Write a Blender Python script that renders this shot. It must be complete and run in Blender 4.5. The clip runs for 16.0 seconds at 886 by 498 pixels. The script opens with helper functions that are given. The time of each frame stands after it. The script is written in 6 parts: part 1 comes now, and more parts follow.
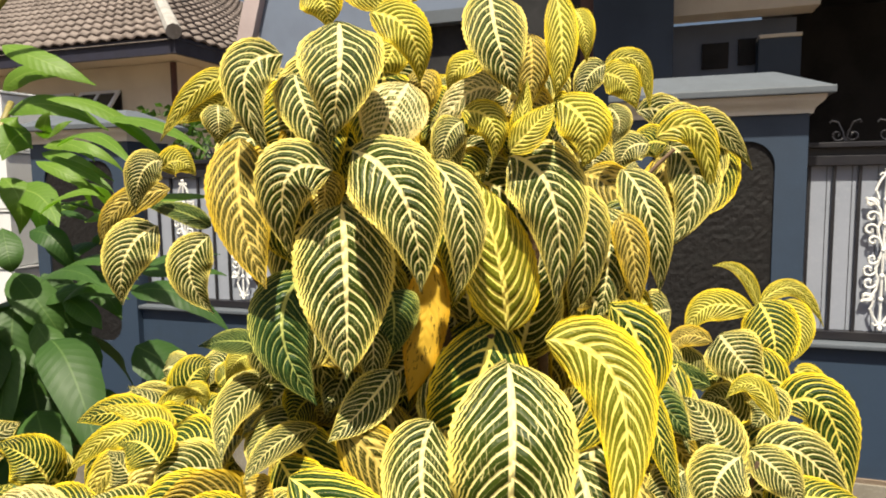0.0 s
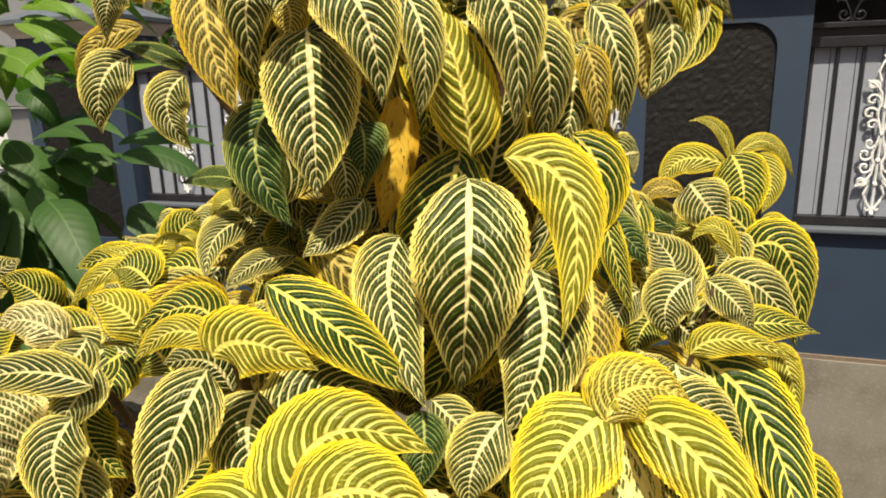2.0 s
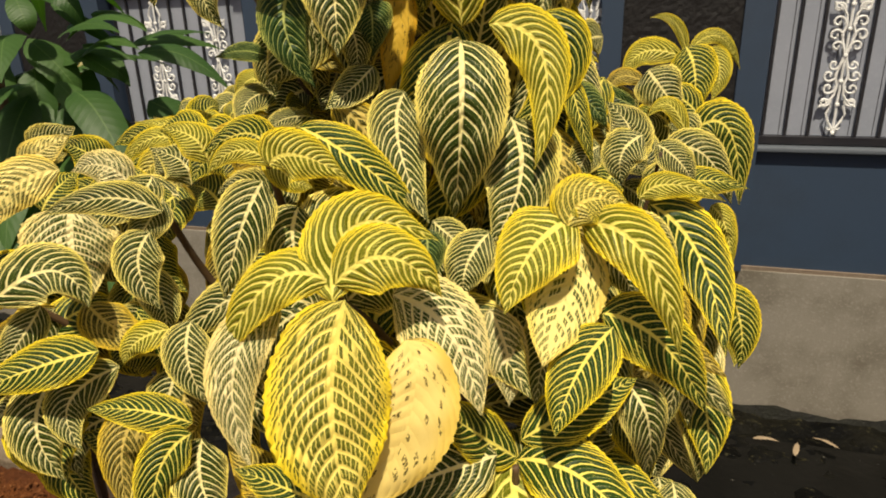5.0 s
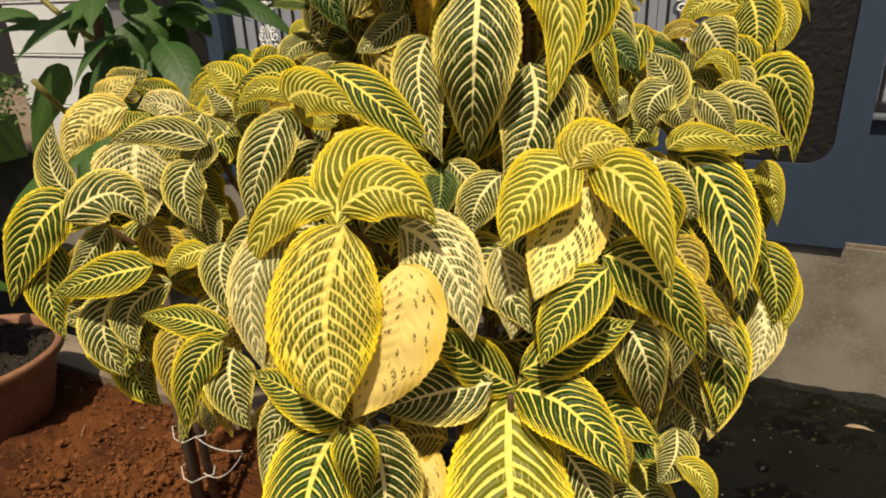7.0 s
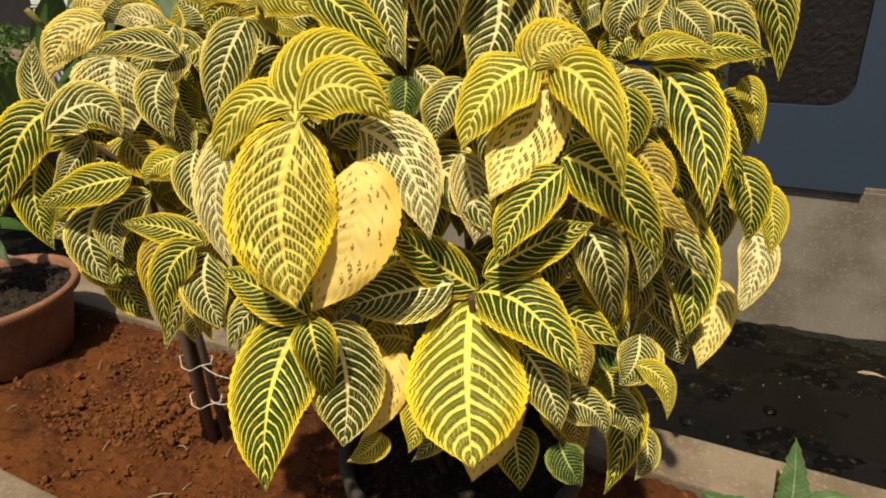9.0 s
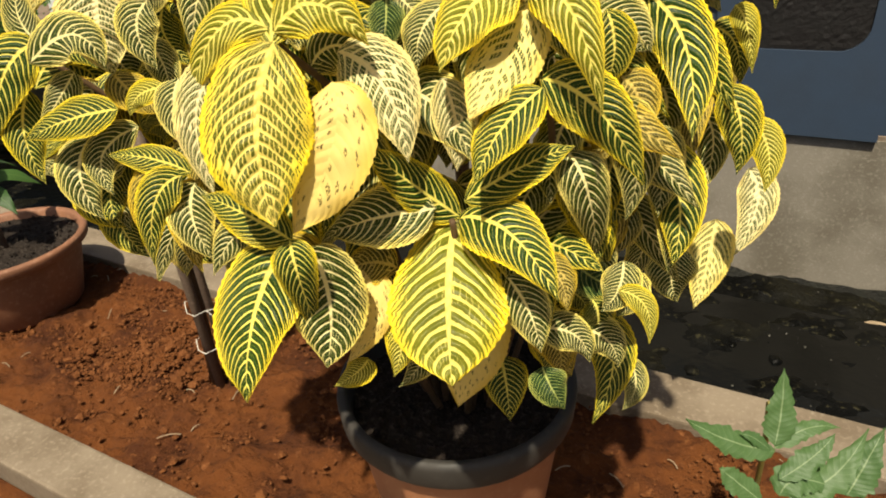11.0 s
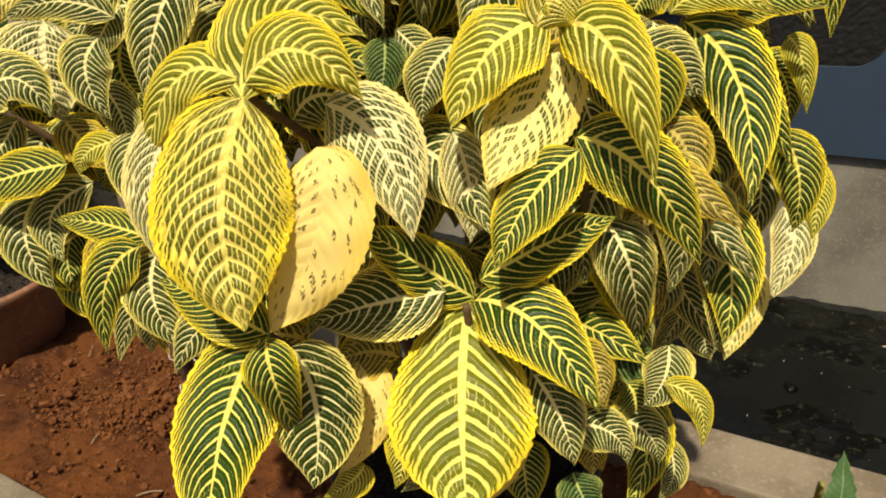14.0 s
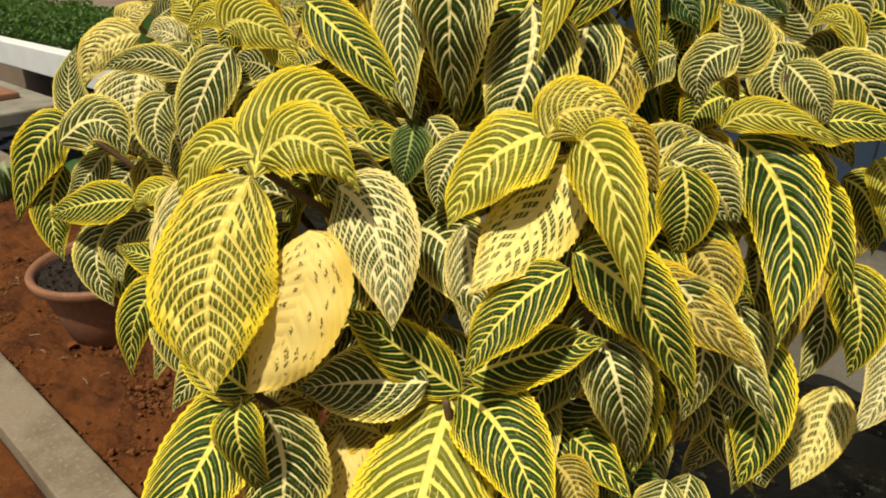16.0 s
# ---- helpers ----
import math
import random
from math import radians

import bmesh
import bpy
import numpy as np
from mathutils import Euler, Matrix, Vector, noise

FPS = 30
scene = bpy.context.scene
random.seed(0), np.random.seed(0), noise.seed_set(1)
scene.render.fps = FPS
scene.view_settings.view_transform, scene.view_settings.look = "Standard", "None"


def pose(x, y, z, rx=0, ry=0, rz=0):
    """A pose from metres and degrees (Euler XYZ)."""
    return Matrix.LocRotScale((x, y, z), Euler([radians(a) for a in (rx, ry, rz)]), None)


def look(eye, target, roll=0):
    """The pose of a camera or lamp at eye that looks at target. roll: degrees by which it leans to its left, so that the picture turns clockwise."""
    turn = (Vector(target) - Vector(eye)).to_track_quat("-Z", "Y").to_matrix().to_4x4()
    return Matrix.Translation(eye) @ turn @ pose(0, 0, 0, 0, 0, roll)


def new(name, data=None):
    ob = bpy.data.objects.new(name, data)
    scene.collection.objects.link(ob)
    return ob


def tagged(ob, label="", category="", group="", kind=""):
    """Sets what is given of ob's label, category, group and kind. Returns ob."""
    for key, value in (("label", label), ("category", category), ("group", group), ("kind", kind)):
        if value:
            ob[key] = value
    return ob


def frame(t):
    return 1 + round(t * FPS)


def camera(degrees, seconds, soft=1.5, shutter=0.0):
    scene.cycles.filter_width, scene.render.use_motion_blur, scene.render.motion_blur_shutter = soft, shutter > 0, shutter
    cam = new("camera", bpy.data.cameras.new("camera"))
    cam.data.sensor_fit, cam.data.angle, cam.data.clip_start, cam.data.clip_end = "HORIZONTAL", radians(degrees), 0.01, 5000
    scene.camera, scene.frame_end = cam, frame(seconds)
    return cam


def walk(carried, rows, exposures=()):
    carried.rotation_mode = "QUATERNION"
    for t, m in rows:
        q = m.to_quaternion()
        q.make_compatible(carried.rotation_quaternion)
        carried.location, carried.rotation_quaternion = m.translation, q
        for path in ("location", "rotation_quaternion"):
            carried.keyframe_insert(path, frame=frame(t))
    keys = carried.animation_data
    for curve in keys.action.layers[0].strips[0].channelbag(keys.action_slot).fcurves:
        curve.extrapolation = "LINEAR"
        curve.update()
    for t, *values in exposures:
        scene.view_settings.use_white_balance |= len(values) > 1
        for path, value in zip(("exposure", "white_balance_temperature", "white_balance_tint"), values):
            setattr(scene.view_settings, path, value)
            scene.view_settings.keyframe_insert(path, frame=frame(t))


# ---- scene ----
cam = camera(68.2, 16.0, 1.95)
PATH = [
    (0, (0.188, 0.197, 1.241), (-0.428, 2.089, 1.037), -0.8),
    (0.5, (0.203, 0.193, 1.23), (-0.431, 2.072, 0.973), -0.8),
    (1, (0.216, 0.187, 1.209), (-0.422, 2.05, 0.864), -1.1),
    (1.5, (0.228, 0.186, 1.19), (-0.404, 2.035, 0.767), -1.4),
    (2, (0.232, 0.167, 1.174), (-0.381, 2.005, 0.682), -1.5),
    (2.5, (0.227, 0.141, 1.157), (-0.327, 1.99, 0.634), -1.3),
    (3, (0.232, 0.098, 1.144), (-0.262, 1.952, 0.578), -1.9),
    (3.5, (0.225, 0.054, 1.138), (-0.25, 1.902, 0.539), -1.7),
    (4, (0.225, 0.015, 1.13), (-0.237, 1.86, 0.51), -1.7),
    (4.2, (0.226, 0.004, 1.127), (-0.23, 1.846, 0.494), -1.7),
    (6.3, (0.352, -0.009, 1.108), (-0.405, 1.696, 0.386), -1.8),
    (6.5, (0.358, -0.013, 1.106), (-0.411, 1.683, 0.376), -2.0),
    (7, (0.372, -0.016, 1.1), (-0.441, 1.647, 0.343), -2.2),
    (7.5, (0.387, -0.013, 1.09), (-0.432, 1.635, 0.308), -2.5),
    (8, (0.402, -0.017, 1.077), (-0.45, 1.596, 0.259), -2.9),
    (8.5, (0.423, -0.022, 1.063), (-0.443, 1.572, 0.22), -3.0),
    (9, (0.448, -0.022, 1.049), (-0.409, 1.56, 0.176), -3.2),
    (9.5, (0.463, -0.027, 1.037), (-0.411, 1.527, 0.129), -3.6),
    (10, (0.477, -0.029, 1.022), (-0.39, 1.503, 0.073), -4.0),
    (10.2, (0.481, -0.026, 1.017), (-0.382, 1.498, 0.051), -4.2),
    (12.3, (0.493, -0.028, 1.013), (-0.394, 1.472, 0.031), -4.3),
    (12.5, (0.495, -0.022, 1.016), (-0.392, 1.481, 0.04), -4.4),
    (13, (0.484, 0.01, 1.02), (-0.424, 1.51, 0.059), -5.1),
    (13.5, (0.441, 0.068, 1.021), (-0.45, 1.585, 0.069), -4.5),
    (14, (0.406, 0.103, 1.018), (-0.465, 1.627, 0.061), -4.4),
    (14.5, (0.399, 0.134, 1.026), (-0.559, 1.615, 0.083), -3.5),
    (15, (0.431, 0.162, 1.045), (-0.647, 1.572, 0.124), -3.2),
    (15.5, (0.463, 0.173, 1.056), (-0.696, 1.543, 0.173), -1.9),
    (16, (0.493, 0.188, 1.062), (-0.712, 1.541, 0.214), -0.9),
]
walk(cam, [(t, look(eye, target, roll)) for t, eye, target, roll in PATH], exposures=[(0.0, 0.78, 6300, 11), (1.5, 0.60, 6350, 11), (4.0, 0.17, 6500, 12), (8.5, 0.03, 6720, 12), (10.2, 0.30, 6550, 11), (12.5, 0.50, 6350, 9), (14.0, 0.20, 6350, 8), (16.0, 0.0, 6350, 7)])

# ---- world and light ----
world = bpy.data.worlds.new("sky")
scene.world = world
world.use_nodes = True
wn = world.node_tree.nodes
sky = wn.new("ShaderNodeTexSky")
sky.sky_type = 'NISHITA'
sky.sun_disc = False
SUN_EL, SUN_AZ = 64.0, 166.0      # height of the sun, and its bearing east of +y
sky.sun_elevation, sky.sun_rotation = radians(SUN_EL), radians(SUN_AZ)
sky.air_density, sky.dust_density, sky.ozone_density = 1.0, 6.0, 1.0
wn["Background"].inputs["Strength"].default_value = 0.054
world.node_tree.links.new(sky.outputs[0], wn["Background"].inputs["Color"])
sun = new("sun", bpy.data.lights.new("sun", 'SUN'))
sun.data.energy, sun.data.angle, sun.data.color = 6.0, radians(1.2), (1.0, 0.90, 0.70)
sun.matrix_world = look((3 * math.sin(radians(SUN_AZ)) * math.cos(radians(SUN_EL)), 3 * math.cos(radians(SUN_AZ)) * math.cos(radians(SUN_EL)), 3 * math.sin(radians(SUN_EL))), (0, 0, 0))


# ---- materials ----
class Nodes:
    """A short hand for node trees."""

    def __init__(self, name):
        self.mat = bpy.data.materials.new(name)
        self.mat.use_nodes = True
        self.t = self.mat.node_tree
        self.bsdf = self.t.nodes["Principled BSDF"]
        self.out = self.t.nodes["Material Output"]

    def node(self, kind, **props):
        n = self.t.nodes.new("ShaderNode" + kind)
        for k, v in props.items():
            if k == "operation":
                n.operation = v
            elif k == "blend":
                n.data_type, n.blend_type = 'RGBA', v
            elif k == "detail":
                n.inputs["Detail"].default_value = v
            elif k == "scale":
                n.inputs["Scale"].default_value = v
        return n

    def put(self, socket, value):
        if isinstance(value, bpy.types.NodeSocket):
            self.t.links.new(value, socket)
        elif isinstance(value, (tuple, list)) and len(value) == 3 and socket.type == 'RGBA':
            socket.default_value = (*value, 1)
        else:
            socket.default_value = value

    def math(self, op, a, b=0.0, c=0.0):
        n = self.node("Math", operation=op)
        for s, v in zip(n.inputs, (a, b, c)):
            self.put(s, v)
        return n.outputs[0]

    def ramp(self, x, lo, hi):
        n = self.t.nodes.new("ShaderNodeMapRange")
        n.interpolation_type = 'SMOOTHSTEP'
        for k, v in (("Value", x), ("From Min", lo), ("From Max", hi)):
            self.put(n.inputs[k], v)
        return n.outputs[0]

    def mix(self, f, a, b, blend='MIX'):
        n = self.node("Mix", blend=blend)
        self.put(n.inputs[0], f)
        self.put(n.inputs[6], a)
        self.put(n.inputs[7], b)
        return n.outputs[2]

    def noise(self, scale, detail=4.0, vec=None, rough=0.55):
        n = self.node("TexNoise", scale=scale, detail=detail)
        n.inputs["Roughness"].default_value = rough
        if vec is not None:
            self.put(n.inputs["Vector"], vec)
        return n.outputs[0]

    def bump(self, height, strength, distance=0.01):
        n = self.node("Bump")
        n.inputs["Strength"].default_value, n.inputs["Distance"].default_value = strength, distance
        self.put(n.inputs["Height"], height)
        return n.outputs[0]

    def done(self, color, rough=0.6, normal=None, metal=0.0, spec=0.5):
        self.put(self.bsdf.inputs["Base Color"], color)
        self.put(self.bsdf.inputs["Roughness"], rough)
        self.put(self.bsdf.inputs["Metallic"], metal)
        self.put(self.bsdf.inputs["Specular IOR Level"], spec)
        if normal is not None:
            self.put(self.bsdf.inputs["Normal"], normal)
        return self.mat


def world_pos(m):
    return m.t.nodes.new("ShaderNodeNewGeometry").outputs["Position"]


def surface(name, base, dark, light, fine=60.0, coarse=3.0, rough=0.7, relief=0.3, depth=0.004, spec=0.4, metal=0.0, stain=0.5):
    """A worn surface: a base colour with coarse stains, fine grain and relief."""
    m = Nodes(name)
    p = world_pos(m)
    c = m.ramp(m.noise(coarse, 5, p), 0.38, 0.68)
    f = m.noise(fine, 4, p)
    col = m.mix(m.math('MULTIPLY', c, stain), base, dark)
    col = m.mix(m.math('MULTIPLY', m.ramp(f, 0.5, 0.75), 0.5), col, light)
    r = m.math('ADD', rough - 0.08, m.math('MULTIPLY', c, 0.16))
    return m.done(col, r, m.bump(f, relief, depth), metal, spec)


def leaf_material(name, green, green2, vein, vein2, width, margin, ladder, pale, gloss=0.36, glow=0.25, veins=10.6, relief=0.5):
    """A leaf blade with a tapering midrib, side veins that sweep forward and fork, fine cross veins and a pale margin.
    width: pale part of each side vein's spacing; ladder: strength of the cross veins; pale: share of the green cells that have bleached."""
    m = Nodes(name)
    uv = m.t.nodes.new("ShaderNodeUVMap")
    uv.uv_map = "blade"
    sep = m.t.nodes.new("ShaderNodeSeparateXYZ")
    m.put(sep.inputs[0], uv.outputs[0])
    u, v = sep.outputs[0], sep.outputs[1]
    rnd = m.t.nodes.new("ShaderNodeObjectInfo").outputs["Random"]
    comb = m.t.nodes.new("ShaderNodeCombineXYZ")
    m.put(comb.inputs[0], m.math('ADD', u, m.math('MULTIPLY', rnd, 11.0)))
    m.put(comb.inputs[1], m.math('MULTIPLY', v, 0.5))
    m.put(comb.inputs[2], m.math('MULTIPLY', rnd, 37.0))
    pv = comb.outputs[0]
    fine = m.noise(46.0, 3, pv)
    s = m.math('MULTIPLY', m.math('SUBTRACT', v, 0.5), 2.0)
    a = m.math('ABSOLUTE', s)
    sgn = m.math('SIGN', s)
    warp = m.math('ADD', m.math('MULTIPLY', m.math('SUBTRACT', m.noise(4.5, 2, pv), 0.5), 0.050), m.math('MULTIPLY', m.math('SUBTRACT', fine, 0.5), 0.012))
    # side veins leave the midrib at about 50 degrees and bend towards the tip
    ahead = m.math('ADD', m.math('MULTIPLY', a, 0.15), m.math('MULTIPLY', m.math('POWER', a, 2.4), 0.23))
    # where the blade narrows, towards its tip and its foot, the veins run less far ahead
    off = m.math('MULTIPLY', m.math('SUBTRACT', u, 0.40), 1.55)
    ahead = m.math('MULTIPLY', ahead, m.math('SUBTRACT', 1.05, m.math('MULTIPLY', m.math('MULTIPLY', off, off), 0.98)))
    ph = m.math('SUBTRACT', m.math('ADD', m.math('ADD', u, warp), m.math('MULTIPLY', sgn, 0.026)), ahead)
    n = m.math('ADD', veins - 1.0, m.math('MULTIPLY', rnd, 2.5))
    line = m.math('ADD', m.math('MULTIPLY', m.math('ADD', ph, m.math('MULTIPLY', m.math('MULTIPLY', ph, ph), 0.25)), n), 20.0)
    frac = m.math('FRACT', line)
    idx = m.math('FLOOR', line)
    mid = m.math('MULTIPLY', m.math('ABSOLUTE', m.math('SUBTRACT', frac, 0.5)), 2.0)      # 1 on a side vein, 0 between two
    jag = m.math('SUBTRACT', fine, 0.5)
    grow = m.math('ADD', m.math('MULTIPLY', m.math('POWER', a, 4.0), 0.20), m.math('MULTIPLY', m.math('SUBTRACT', 1.0, m.ramp(a, 0.0, 0.35)), 0.05))
    thick = m.math('ADD', m.math('ADD', width, m.math('MULTIPLY', grow, 0.4 + width)), m.math('MULTIPLY', jag, 0.26 + 0.25 * pale))
    edge = m.math('SUBTRACT', 1.0, thick)
    mask = m.ramp(mid, m.math('SUBTRACT', edge, 0.028), m.math('ADD', edge, 0.028))
    # forks between the veins close to the margin
    fork = m.math('MULTIPLY', m.ramp(a, 0.70, 1.0), 0.22 + width * 0.6)
    mask = m.math('MAXIMUM', mask, m.ramp(m.math('SUBTRACT', m.math('ADD', fork, m.math('MULTIPLY', jag, 0.10)), mid), -0.04, 0.04))
    # cross veins: each strip between two side veins is cut into cells
    w1 = m.t.nodes.new("ShaderNodeTexWhiteNoise")
    c1 = m.t.nodes.new("ShaderNodeCombineXYZ")
    m.put(c1.inputs[0], idx)
    m.put(c1.inputs[1], m.math('ADD', sgn, m.math('MULTIPLY', rnd, 91.0)))
    m.put(w1.inputs["Vector"], c1.outputs[0])
    rung = m.math('ADD', m.math('MULTIPLY', a, 9.0 + 3.0 * ladder), m.math('ADD', w1.outputs[0], m.math('MULTIPLY', m.math('SUBTRACT', m.noise(22.0, 2, pv), 0.5), 1.3)))
    rf = m.math('MULTIPLY', m.math('ABSOLUTE', m.math('SUBTRACT', m.math('FRACT', rung), 0.5)), 2.0)
    lw = m.math('ADD', 0.08 + 0.16 * ladder, m.math('MULTIPLY', jag, 0.25))
    cross = m.ramp(rf, m.math('SUBTRACT', 0.94, lw), m.math('SUBTRACT', 1.04, lw))
    patch = m.ramp(m.noise(7.0, 2, pv), 0.62 - 0.5 * ladder, 0.74 - 0.5 * ladder)
    mask = m.math('MAXIMUM', mask, m.math('MULTIPLY', m.math('MULTIPLY', cross, patch), min(1.0, 0.45 + ladder)))
    if pale > 0.0:
        w2 = m.t.nodes.new("ShaderNodeTexWhiteNoise")
        c2 = m.t.nodes.new("ShaderNodeCombineXYZ")
        m.put(c2.inputs[0], idx)
        m.put(c2.inputs[1], m.math('FLOOR', rung))
        m.put(c2.inputs[2], m.math('ADD', sgn, m.math('MULTIPLY', rnd, 53.0)))
        m.put(w2.inputs["Vector"], c2.outputs[0])
        share = m.math('ADD', m.math('ADD', w2.outputs[0], m.math('MULTIPLY', m.math('SUBTRACT', m.noise(3.0, 2, pv), 0.5), 1.1)), m.math('MULTIPLY', u, 0.18))
        mask = m.math('MAXIMUM', mask, m.ramp(share, 1.06 - pale, 1.14 - pale))
        if pale > 0.5:
            # only flecks are left of the green cells
            mask = m.math('MAXIMUM', mask, m.ramp(m.noise(58.0, 3, pv), 0.52, 0.58))
    rib_w = m.math('MULTIPLY', m.math('SUBTRACT', 1.10, u), 0.050 + width * 0.14)
    rib = m.math('SUBTRACT', 1.0, m.ramp(a, m.math('SUBTRACT', rib_w, 0.012), m.math('ADD', rib_w, 0.012)))
    rim_at = m.math('SUBTRACT', 1.0 - margin, m.math('MULTIPLY', jag, 0.10))
    rim = m.ramp(a, m.math('SUBTRACT', rim_at, 0.012), m.math('ADD', rim_at, 0.012))
    mask = m.math('MAXIMUM', m.math('MAXIMUM', mask, rib), rim)
    gcol = m.mix(m.ramp(m.noise(5.0, 3, pv), 0.35, 0.7), green, green2)
    vcol = m.mix(m.ramp(m.math('ADD', m.math('MULTIPLY', a, 0.8), m.math('MULTIPLY', m.noise(4.0, 3, pv), 0.5)), 0.58, 1.10), vein, vein2)
    vcol = m.mix(m.math('MULTIPLY', m.ramp(m.noise(40.0, 3, pv), 0.55, 0.8), 0.22), vcol, (vein2[0] * 0.72, vein2[1] * 0.6, vein2[2] * 0.5))
    col = m.mix(mask, gcol, vcol)
    height = m.math('ADD', m.math('MULTIPLY', m.math('SUBTRACT', 1.0, m.math('POWER', mid, 1.6)), 1.0), m.math('MULTIPLY', fine, 0.16))
    height = m.math('SUBTRACT', height, m.math('MULTIPLY', rib, 0.5))
    normal = m.bump(height, relief, 0.004)
    m.done(col, m.math('ADD', gloss, m.math('MULTIPLY', fine, 0.16)), normal, 0.0, 0.17)
    tr = m.t.nodes.new("ShaderNodeBsdfTranslucent")
    m.put(tr.inputs["Color"], m.mix(1.0, col, (0.94, 0.88, 0.14), 'MULTIPLY'))
    mixer = m.t.nodes.new("ShaderNodeMixShader")
    mixer.inputs[0].default_value = glow
    m.put(mixer.inputs[1], m.bsdf.outputs[0])
    m.put(mixer.inputs[2], tr.outputs[0])
    m.put(m.out.inputs[0], mixer.outputs[0])
    return m.mat


GREEN, GREEN2 = (0.023, 0.040, 0.004), (0.043, 0.063, 0.006)
CREAM, GOLD, LEMON = (0.82, 0.73, 0.33), (0.82, 0.62, 0.02), (0.84, 0.73, 0.16)
Y = leaf_material("leaf_young_yellow", (0.12, 0.132, 0.006), (0.19, 0.19, 0.012), LEMON, GOLD, 0.31, 0.065, 0.25, 0.0, glow=0.32)
V = leaf_material("leaf_yellow_cells", (0.085, 0.10, 0.010), (0.15, 0.15, 0.016), (0.84, 0.68, 0.15), GOLD, 0.28, 0.08, 0.70, 0.04, glow=0.30)
Z = leaf_material("leaf_yellow_veined", (0.014, 0.038, 0.004), (0.028, 0.060, 0.007), (0.82, 0.71, 0.14), GOLD, 0.195, 0.06, 0.15, 0.0, glow=0.26)
C = leaf_material("leaf_cream_veined", GREEN, GREEN2, CREAM, (0.80, 0.66, 0.14), 0.20, 0.07, 0.25, 0.0, glow=0.26)
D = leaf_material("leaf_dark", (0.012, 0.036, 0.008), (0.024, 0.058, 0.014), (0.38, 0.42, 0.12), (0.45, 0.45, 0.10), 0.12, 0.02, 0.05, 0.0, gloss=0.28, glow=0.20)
# backlight put into the colour: browner green, duller gold veins, more translucency
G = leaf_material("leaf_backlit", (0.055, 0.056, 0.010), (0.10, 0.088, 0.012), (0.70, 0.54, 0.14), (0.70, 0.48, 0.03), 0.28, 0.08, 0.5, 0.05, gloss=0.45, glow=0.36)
P = leaf_material("leaf_bleached", (0.045, 0.070, 0.014), (0.09, 0.11, 0.022), (0.80, 0.70, 0.36), (0.78, 0.63, 0.22), 0.27, 0.10, 0.75, 0.06, gloss=0.42, glow=0.24)
Q = leaf_material("leaf_half_bleached", (0.07, 0.09, 0.016), (0.13, 0.14, 0.03), (0.84, 0.70, 0.24), (0.82, 0.62, 0.12), 0.40, 0.12, 0.90, 0.22, gloss=0.42, glow=0.26)
O = leaf_material("leaf_withered_gold", (0.13, 0.085, 0.012), (0.08, 0.055, 0.010), (0.74, 0.47, 0.05), (0.72, 0.40, 0.02), 0.40, 0.12, 0.8, 0.74, gloss=0.5, glow=0.40, relief=0.22)
B = leaf_material("leaf_withered", (0.16, 0.12, 0.03), (0.10, 0.08, 0.02), (0.78, 0.60, 0.19), (0.76, 0.54, 0.10), 0.55, 0.15, 0.8, 0.70, gloss=0.5, glow=0.30, relief=0.22)


def plain_leaf(name, g1, g2, rib_col):
    m = Nodes(name)
    uv = m.t.nodes.new("ShaderNodeUVMap")
    uv.uv_map = "blade"
    sep = m.t.nodes.new("ShaderNodeSeparateXYZ")
    m.put(sep.inputs[0], uv.outputs[0])
    u, v = sep.outputs[0], sep.outputs[1]
    rnd = m.t.nodes.new("ShaderNodeObjectInfo").outputs["Random"]
    a = m.math('MULTIPLY', m.math('ABSOLUTE', m.math('SUBTRACT', v, 0.5)), 2.0)
    ph = m.math('FRACT', m.math('MULTIPLY', m.math('SUBTRACT', u, m.math('MULTIPLY', a, 0.12)), 14.0))
    rib = m.math('SUBTRACT', 1.0, m.ramp(a, 0.02, 0.06))
    vein = m.math('MULTIPLY', m.ramp(m.math('ABSOLUTE', m.math('SUBTRACT', ph, 0.5)), 0.44, 0.5), 0.25)
    col = m.mix(m.math('ADD', m.math('MULTIPLY', rnd, 0.7), m.math('MULTIPLY', m.noise(6.0, 3, uv.outputs[0]), 0.3)), g1, g2)
    col = m.mix(m.math('MAXIMUM', m.math('MULTIPLY', rib, 0.7), vein), col, rib_col)
    m.done(col, 0.5, m.bump(m.math('ABSOLUTE', m.math('SUBTRACT', ph, 0.5)), 0.2, 0.003), 0.0, 0.3)
    tr = m.t.nodes.new("ShaderNodeBsdfTranslucent")
    m.put(tr.inputs["Color"], m.mix(1.0, col, (1.0, 1.3, 0.3), 'MULTIPLY'))
    mixer = m.t.nodes.new("ShaderNodeMixShader")
    mixer.inputs[0].default_value = 0.38
    m.put(mixer.inputs[1], m.bsdf.outputs[0])
    m.put(mixer.inputs[2], tr.outputs[0])
    m.put(m.out.inputs[0], mixer.outputs[0])
    return m.mat


